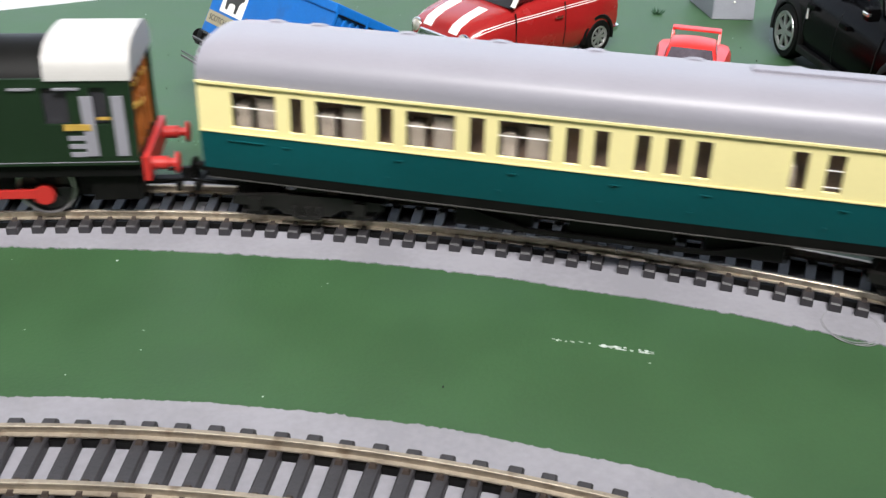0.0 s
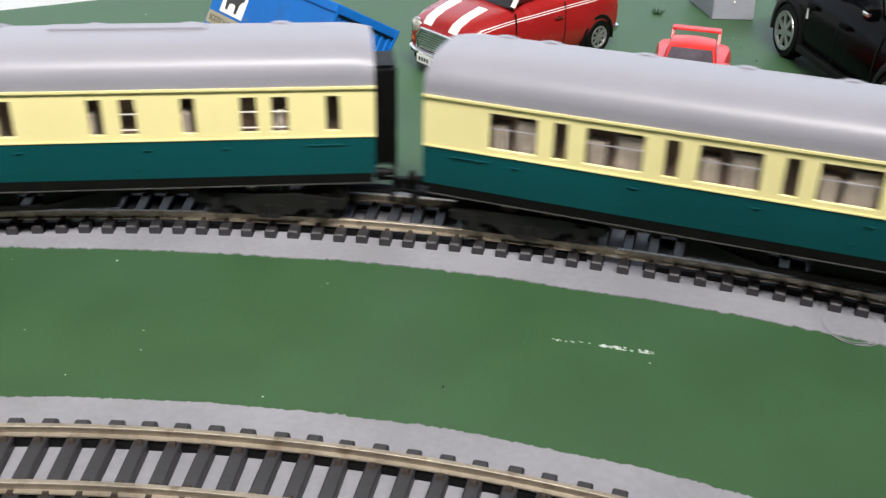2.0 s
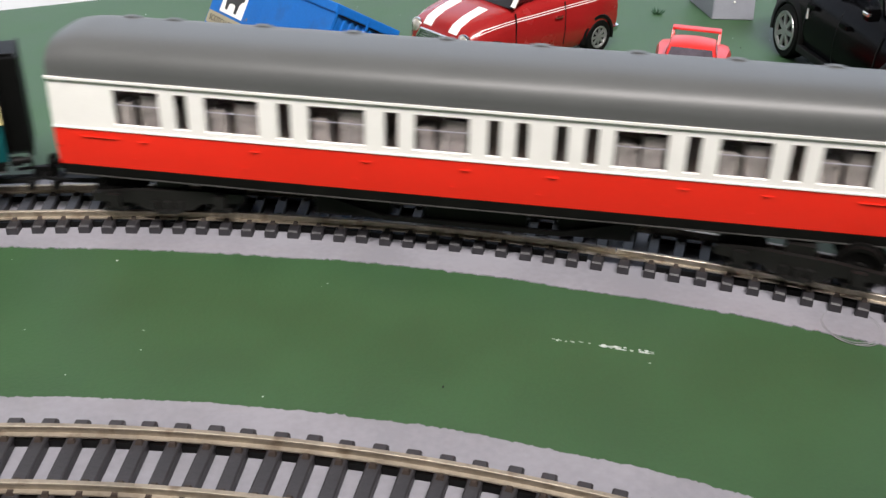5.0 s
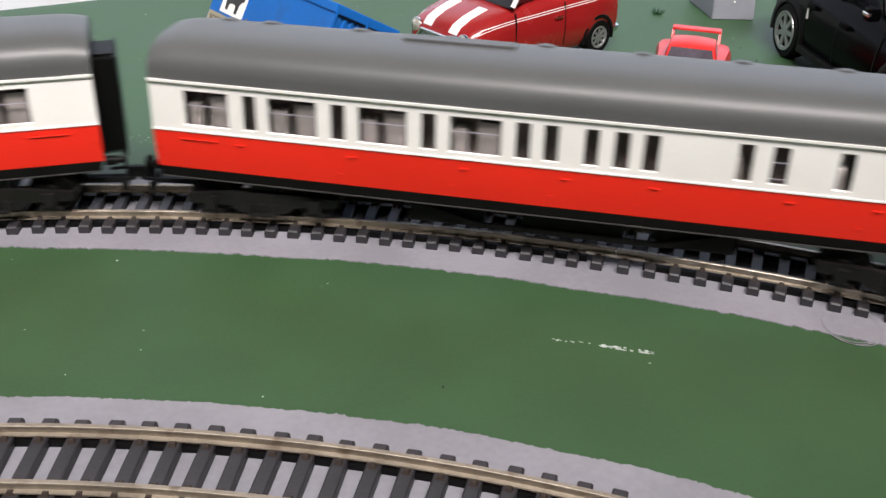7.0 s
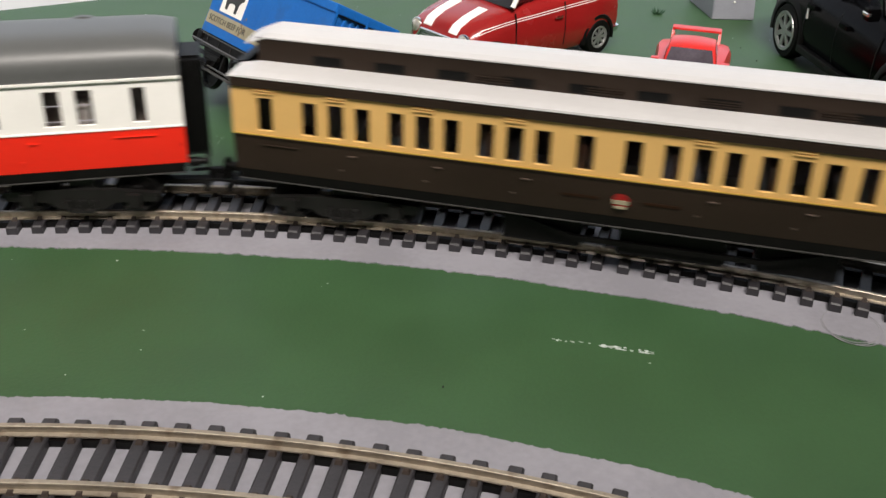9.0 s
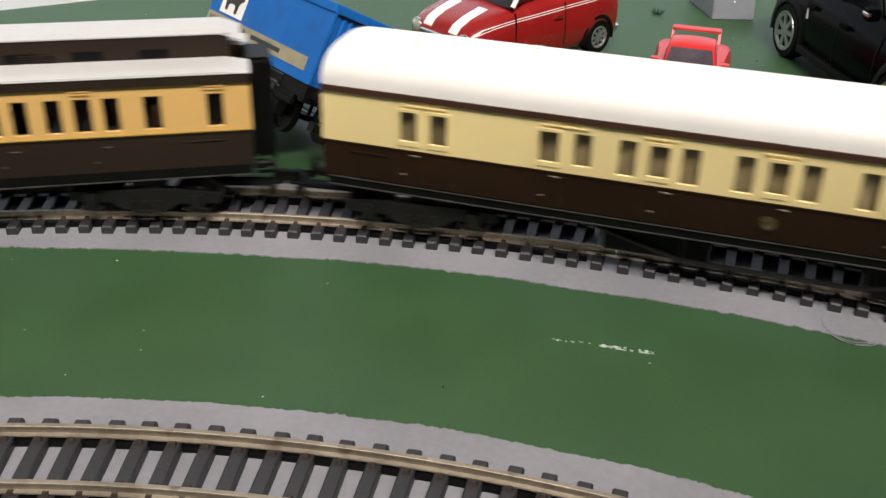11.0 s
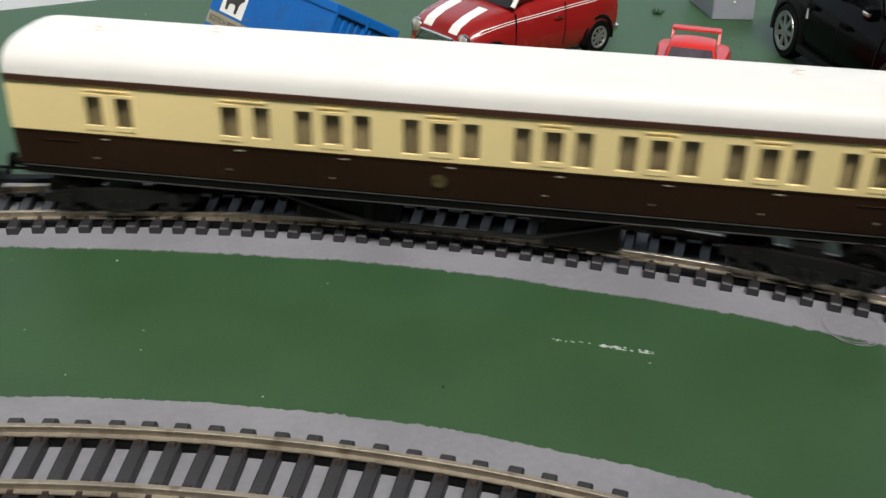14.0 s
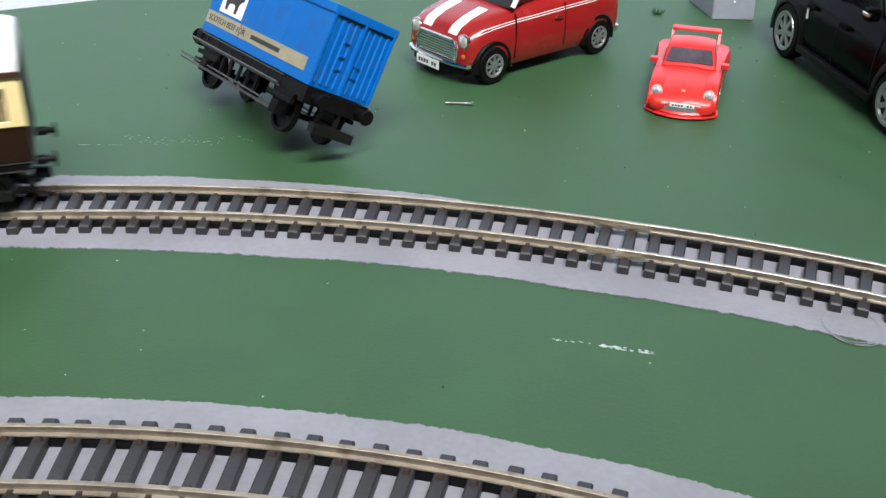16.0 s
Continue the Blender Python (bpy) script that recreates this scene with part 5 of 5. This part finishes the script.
# ---- the derailed wagon ----
def container_wagon(m):
    t = thing("container_wagon", "bright blue container wagon lying derailed and tilted", "goods wagon", m=m)
    L, w, z0, h = 39.1, 13.4, 22.5, 27.5
    bm = bmesh.new()
    box(bm, -L, L, -w, w, z0, z0 + h, 0.5)
    c = part("container", bm, M_BLUE, t, "faded bright blue container")
    bm = bmesh.new()
    box(bm, -L - 0.5, L + 0.8, -w - 0.6, w + 0.6, z0 + h - 2.2, z0 + h + 0.9, 0.5)
    part("roof", bm, M_BLUE, c)
    for k in range(9):
        y = -w + 2.2 + (2 * w - 4.4) * k / 8
        bm = bmesh.new()
        hexa(bm, [(L - 0.1, y - 0.8, z0 + 1.6), (L + 0.45, y - 0.45, z0 + 1.6), (L + 0.45, y + 0.45, z0 + 1.6), (L - 0.1, y + 0.8, z0 + 1.6), (L - 0.1, y - 0.8, z0 + h - 3), (L + 0.45, y - 0.45, z0 + h - 3), (L + 0.45, y + 0.45, z0 + h - 3), (L - 0.1, y + 0.8, z0 + h - 3)])
        part("end_rib", bm, M_BLUE, c)
    bm = bmesh.new()
    box(bm, L - 0.2, L + 0.85, -w + 0.3, w - 0.3, z0 + h - 2.7, z0 + h - 2.25)
    part("roof_gap", bm, M_DARK, c)
    for y in (-w + 0.4, 0.2, w - 0.4):
        bm = bmesh.new()
        box(bm, L - 0.2, L + 1.0, y - 0.5, y + 0.5, z0 + 0.2, z0 + h - 0.5, 0.15)
        part("end_post", bm, M_BLUE, c)
    for y, z in ((-4.5, 8), (-4.5, 12.5), (-4.5, 17.5), (2.8, 7), (2.8, 11)):
        bm = bmesh.new()
        box(bm, L + 0.2, L + 0.95, y - 1.3, y + 1.3, z0 + z, z0 + z + 0.55, 0.15)
        part("door_bolt", bm, M_BLUE, c)
    for x in (-22, -4, 16):
        bm = bmesh.new()
        box(bm, x - 0.12, x + 0.12, -w - 0.06, -w + 0.2, z0 + 1, z0 + h - 2)
        part("side_seam", bm, M_BLUE, c)
    bm = bmesh.new()
    box(bm, -L + 0.8, L - 4.5, -w - 0.16, -w + 0.1, z0 + 3.6, z0 + 8.4)
    part("label_strip", bm, M_STRIP, c, "faded cream lettering strip")
    bm = bmesh.new()
    box(bm, -L + 8, -L + 25, -w - 0.16, -w + 0.1, z0 + 9.4, z0 + 24)
    part("picture_panel", bm, M_WHITE, c, "white panel with a black bull shape")
    bm = bmesh.new()
    sheet(bm, [(-5.2, 1.0), (-5.0, -1.4), (-4.4, -4.6), (-3.0, -4.8), (-2.8, -2.4), (-1.0, -1.8), (1.0, -2.0), (1.8, -2.6), (2.0, -5.0), (3.4, -5.0), (3.6, -1.6), (4.6, -0.2), (5.8, 0.2), (6.2, 1.8), (5.2, 3.4), (4.0, 4.2), (2.0, 3.8), (-1.0, 3.2), (-4.2, 3.0)], 0.2)
    bull = part("bull_shape", bm, M_INK, c)
    bull.matrix_basis = mpose(-L + 16.5, -w - 0.17, z0 + 15.6, 90, 0, 0) @ Matrix.Diagonal((1.1, 1.0, 1, 1))
    words = bpy.data.curves.new("lettering", "FONT")
    words.body, words.size, words.extrude = "SCOTCH BEEF FOR", 0.0032, 0.00006
    tmp = new("lettering", words)
    dg = bpy.context.evaluated_depsgraph_get()
    me = bpy.data.meshes.new_from_object(tmp.evaluated_get(dg))
    bpy.data.objects.remove(tmp)
    me.materials.append(M_INK)
    ob = new("lettering", me)
    ob.parent = c
    ob.matrix_basis = mpose(-L + 2.6, -w - 0.2, z0 + 4.9, 90, 0, 0) @ Matrix.Diagonal((1.04, 1, 1, 1))
    bm = bmesh.new()
    box(bm, -L + 35.5, -L + 56, -w - 0.22, -w, z0 + 5.1, z0 + 6.7)
    part("lettering_bar", bm, M_INK, c)
    r = random.Random(21)
    bm = bmesh.new()
    for k in range(8):
        x, z, q = -L + r.gauss(27.5, 1.2), z0 + r.gauss(7.6, 2.4), r.uniform(0.25, 0.7)
        t2 = bmesh.new()
        sheet(t2, [(x + math.cos(j * 0.7) * q * r.uniform(0.5, 1.3), z + math.sin(j * 0.7) * q * r.uniform(0.5, 1.3)) for j in range(9)], 0.02 + 0.004 * k)
        merge(bm, t2)
    part("rust_stain", bm, M_STAIN, c, "brownish stain").matrix_basis = mpose(0, -w - 0.165, 0, 90, 0, 0)
    # underframe
    for s in (-1, 1):
        bm = bmesh.new()
        box(bm, -L - 1, L + 1, *sorted((s * 10.5, s * 12.8)), 13.4, 17.6, 0.3)
        part("solebar", bm, M_DARK, t)
        bm = bmesh.new()
        tube(bm, (-L - 3, s * 14.0, 14.2), (L - 16, s * 14.0, 14.2), 0.5, 6)
        box(bm, -L - 5, L - 14, *sorted((s * 13.2, s * 15.0)), 5.9, 6.6, 0.15)
        tube(bm, (-L - 8, s * 13.6, 7.6), (L - 22, s * 13.6, 7.6), 0.35, 6)
        part("brake_rod", bm, M_ROD, t)
        bm = bmesh.new()
        strip(bm, -L - 1, L - 15, s * 13.1, 13.5, 0.6, 0.4)
        part("solebar_edge", bm, M_ROD, t)
        bm = bmesh.new()
        strip(bm, -L - 1, L - 15, s * 13.1, 17.3, 0.6, 0.4)
        part("solebar_edge", bm, M_ROD, t)
        for x in (-27, 27):
            bm = bmesh.new()
            loft(bm, [[(x + dx, s * y, z) for dx, z in ((-7, 13.6), (-3, 5.0), (3, 5.0), (7, 13.6))] for y in (11.2, 12.6)])
            box(bm, x - 2.2, x + 2.2, *sorted((s * 12.4, s * 14.6)), 5.0, 9.4, 0.4)
            box(bm, x - 8, x + 8, *sorted((s * 12.4, s * 14.0)), 10.2, 11.8, 0.3)
            part("axle_guard", bm, M_DARK, t, "black axle guard with leaf spring")
        for k in range(7):
            x = -33 + k * 9.3
            bm = bmesh.new()
            box(bm, x - 0.25, x + 0.25, *sorted((s * 12.7, s * 13.0)), 13.6, 17.4)
            part("solebar_joint", bm, M_TRUSS, t)
        for k in range(5):
            x = -16 + k * 6.4
            bm = bmesh.new()
            box(bm, x - 0.5, x + 0.5, *sorted((s * 12.4, s * 13.4)), 6.2, 14.4)
            part("hanger", bm, M_DARK, t)
    for x in (-27, 27):
        bm = bmesh.new()
        tube(bm, (x, -12, 6.8), (x, 12, 6.8), 1.0, 8)
        for s in (-1, 1):
            turned_at(bm, [(6.8, s * 7.4), (6.8, s * 9.8), (5.6, s * 9.8), (5.2, s * 9.0), (1.5, s * 9.0)], (x, 0, 6.8), "y", 24)
        part("wheel_set", bm, M_DARK, t, "black wheels on their axle", smooth=True)
    bm = bmesh.new()
    box(bm, L - 2, L + 1.5, -13.5, 13.5, 12.4, 17.6, 0.3)
    part("headstock", bm, M_DARK, t)
    bm = bmesh.new()
    box(bm, -L - 1.5, -L + 2, -13.5, 13.5, 12.4, 17.6, 0.3)
    part("headstock", bm, M_DARK, t)
    bm = bmesh.new()
    box(bm, -L + 4, L - 4, -9, 9, 15.6, 17.8)
    part("floor_pan", bm, M_DARK, t)
    for e in (-1, 1):
        for y in (-9.5, 9.5):
            bm = bmesh.new()
            turned_at(bm, [(1.7, 0), (1.6, e * 3.6), (1.1, e * 3.8), (1.1, e * 5.6), (2.7, e * 5.8), (2.4, e * 6.6)], (e * (L + 1.4), y, 15.0), "x", 14)
            part("buffer", bm, M_DARK, t, smooth=True)
        bm = bmesh.new()
        box(bm, *sorted((e * (L - 6), e * (L + 5))), -1.5, 1.5, 6.6, 8.2)
        box(bm, *sorted((e * (L + 2.5), e * (L + 6))), -8.6, 8.6, 4.8, 8.0, 0.3)
        box(bm, *sorted((e * (L - 1), e * (L + 0.5))), -4.6, -3.2, 6.6, 13.0, 0.2)
        box(bm, *sorted((e * (L - 1), e * (L + 0.5))), 3.2, 4.6, 6.6, 13.0, 0.2)
        part("coupling", bm, M_TRUSS, t, "plastic coupling")
    # the underframe sits close up under the container
    for ob in [o for o in t.children if o != c]:
        for v in ob.data.vertices:
            v.co.z = v.co.z * 1.08 + 3.2 * MM
    return t


# ---- small things on the board ----
def litter():
    t = thing("screw", "small bright steel screw lying on the board", "screw", m=mpose(5.0, 382.0, 0.9, 0, 0, -3))
    bm = bmesh.new()
    tube(bm, (-5.6, 0, -0.2), (4.6, 0, 0), 0.32, 10, 0.42)
    for k in range(11):
        tube(bm, (-4.6 + k * 0.82, 0, -0.1), (-4.3 + k * 0.82, 0, -0.1), 0.66, 10, 0.4)
    part("shank", bm, M_ZINC, t)
    bm = bmesh.new()
    tube(bm, (4.4, 0, 0), (5.4, 0, 0), 0.5, 12, 1.1)
    part("head", bm, M_ZINC, t)
    bm = bmesh.new()
    hexa(bm, [(0, 0, 0), (21, 0, 0), (24, 30, 0), (-4, 34, 0), (0.5, 1.5, 17), (20.5, 1.5, 17), (23, 28, 17), (-3, 32, 17)])
    bmesh.ops.bevel(bm, geom=bm.edges[:], offset=0.5, segments=2, affect="EDGES")
    b = part("grey_block", bm, M_GREY_BLOCK)
    b.matrix_basis = mpose(131.8, 506.5, 0, 0, 0, 1)
    tagged(b, "small grey plastic block standing on the board", "block")
    bm = bmesh.new()
    turned_at(bm, [(0.6, 0.2), (0.6, -0.5), (0.2, -0.7)], (10.3, 0.9, 9.0), "y", 10)
    part("peg", bm, M_WHITE, b).matrix_basis = Matrix()
    rnd = random.Random(5)
    bm = bmesh.new()
    for k in range(26):
        a, ln = rnd.uniform(0, math.tau), rnd.uniform(2, 5)
        r = rnd.uniform(0, 2.2)
        p = Vector((math.cos(a) * r, math.sin(a) * r, 0))
        tube(bm, p, p + Vector((math.cos(a) * 2.2, math.sin(a) * 2.2, ln * 0.6)), 0.35, 4, 0.05)
    tuft = part("grass_tuft", bm, M_GRASS)
    tuft.matrix_basis = mpose(105.5, 514, 0)
    tagged(tuft, "tiny dark green tuft stuck to the board", "grass tuft")

    def scrape(name, x0, y0, x1, y1, width, mat, label, seed, bits):
        r = random.Random(seed)
        d = Vector((x1 - x0, y1 - y0, 0))
        s = Vector((-d.y, d.x, 0)).normalized()
        bm = bmesh.new()
        for k in range(bits):
            f = r.random()
            ln = r.uniform(0.02, 0.09) * d.length
            wd = width * r.uniform(0.15, 0.6)
            c = Vector((x0, y0, 0)) + d * f + s * r.uniform(-1, 1) * width
            e = d.normalized()
            pts = []
            for j in range(10):
                a = j * math.tau / 10
                q = c + e * math.cos(a) * ln * r.uniform(0.5, 1.1) + s * math.sin(a) * wd * r.uniform(0.4, 1.2)
                pts.append((q.x, q.y))
            t2 = bmesh.new()
            sheet(t2, pts, 0.10 + 0.003 * k)
            merge(bm, t2)
        tagged(part(name, bm, mat), label, "paint scrape", kind="stuff")
    scrape("paint_scrape", 28.5, 219.8, 32.5, 219.2, 0.45, M_SCRATCH, "pale bare scrape in the green paint", 2, 11)
    scrape("paint_scrape", 32, 219.3, 39, 218.2, 0.25, M_SCRATCH, "thin pale scrape in the green paint", 3, 5)
    scrape("paint_scrape", 40.5, 217.6, 54.0, 214.8, 0.62, M_SCRATCH, "pale bare scrape in the green paint", 4, 34)
    scrape("scuff", -130.5, 334.5, -112, 335.2, 0.22, M_FAINT, "faint thin pale scrape in the green paint", 6, 12)
    scrape("paint_scrape", -87.2, 339.4, -83.6, 341.2, 0.12, M_SCRATCH, "short bright scrape in the green paint", 8, 6)

    def flecks(x0, x1, y0, y1, count, size, mat, label, seed):
        r = random.Random(seed)
        bm = bmesh.new()
        for k in range(count):
            x, y = r.uniform(x0, x1), r.uniform(y0, y1)
            q, turn = size * r.uniform(0.35, 1.0), r.gauss(0.2, 0.4)
            e = Vector((math.cos(turn), math.sin(turn), 0))
            n = Vector((-e.y, e.x, 0))
            pts = [Vector((x, y, 0)) + e * (math.cos(j * 0.785) * q * r.uniform(0.8, 1.8)) + n * (math.sin(j * 0.785) * q * r.uniform(0.2, 0.7)) for j in range(8)]
            t2 = bmesh.new()
            sheet(t2, [(p.x, p.y) for p in pts], 0.09 + 0.002 * k)
            merge(bm, t2)
        tagged(part("paint_fleck", bm, mat), label, "paint flecks", kind="stuff")
    flecks(-118, -66, 336.5, 345.5, 40, 0.40, M_FAINT, "faint pale flecks scattered in the green paint", 7)
    flecks(-115, -72, 338.0, 345.0, 6, 0.26, M_SCRATCH, "pale flecks scattered in the green paint", 9)
    bm = bmesh.new()
    r = random.Random(12)
    for k in range(150):
        x, y = r.uniform(-260, 230), r.uniform(90, 520)
        pr = math.hypot(x - CX, y - CY)
        if abs(pr - RAD) < 28 or abs(math.hypot(x - NX, y - NY) - NRAD) < 26:
            continue
        q = r.uniform(0.07, 0.22) * (1.0 if k % 6 else 1.6)
        a = r.uniform(0, 3)
        t2 = bmesh.new()
        sheet(t2, [(x + math.cos(a + j * 1.05) * q * r.uniform(0.5, 1.6), y + math.sin(a + j * 1.05) * q * r.uniform(0.5, 1.2)) for j in range(6)], 0.12)
        merge(bm, t2)
    tagged(part("paint_speck", bm, M_SCRATCH), "tiny pale specks on the green paint", "specks", kind="stuff")
    bm = bmesh.new()
    for k in range(36):
        x, y = r.uniform(-230, 200), r.uniform(100, 500)
        q = r.uniform(0.1, 0.24)
        t2 = bmesh.new()
        sheet(t2, [(x + math.cos(j * 1.05) * q * r.uniform(0.5, 1.4), y + math.sin(j * 1.05) * q * r.uniform(0.5, 1.2)) for j in range(6)], 0.45)
        merge(bm, t2)
    tagged(part("dirt_speck", bm, M_INK), "tiny dark specks of dirt on the board", "specks", kind="stuff")
    bm = bmesh.new()
    for rad, ph in ((9.2, 0.4), (8.6, 1.6), (9.6, 2.9)):
        prev = None
        for k in range(34):
            a = ph + k * 0.155
            ring = []
            for dr in (-0.12, 0.12):
                for z in (0.30, 0.42):
                    rr = rad + dr + 0.35 * math.sin(a * 2 + ph)
                    ring.append((109.2 + math.cos(a) * rr * 0.80, 229.5 + math.sin(a) * rr, z))
            vs = [bm.verts.new(ring[i]) for i in (0, 2, 3, 1)]
            if prev:
                for i in range(4):
                    bm.faces.new((prev[i], prev[(i + 1) % 4], vs[(i + 1) % 4], vs[i]))
            prev = vs
    tagged(part("pencil_ring", bm, M_PENCIL), "faint pencil rings scribbled on the grey strip", "pencil mark", kind="stuff")


small_red_car(mpose(29.2, 443.8, 0, 0, 0, 221.2))
sports_car(mpose(100.2, 408.8, 0, 0, 0, 254.3))
black_car(mpose(188.2, 413.0, 0, 0, 0, -80.6))
container_wagon(mpose(-69.7, 352.8, 2.5, -28.9, -1.2, -51.9))
litter()
motions()
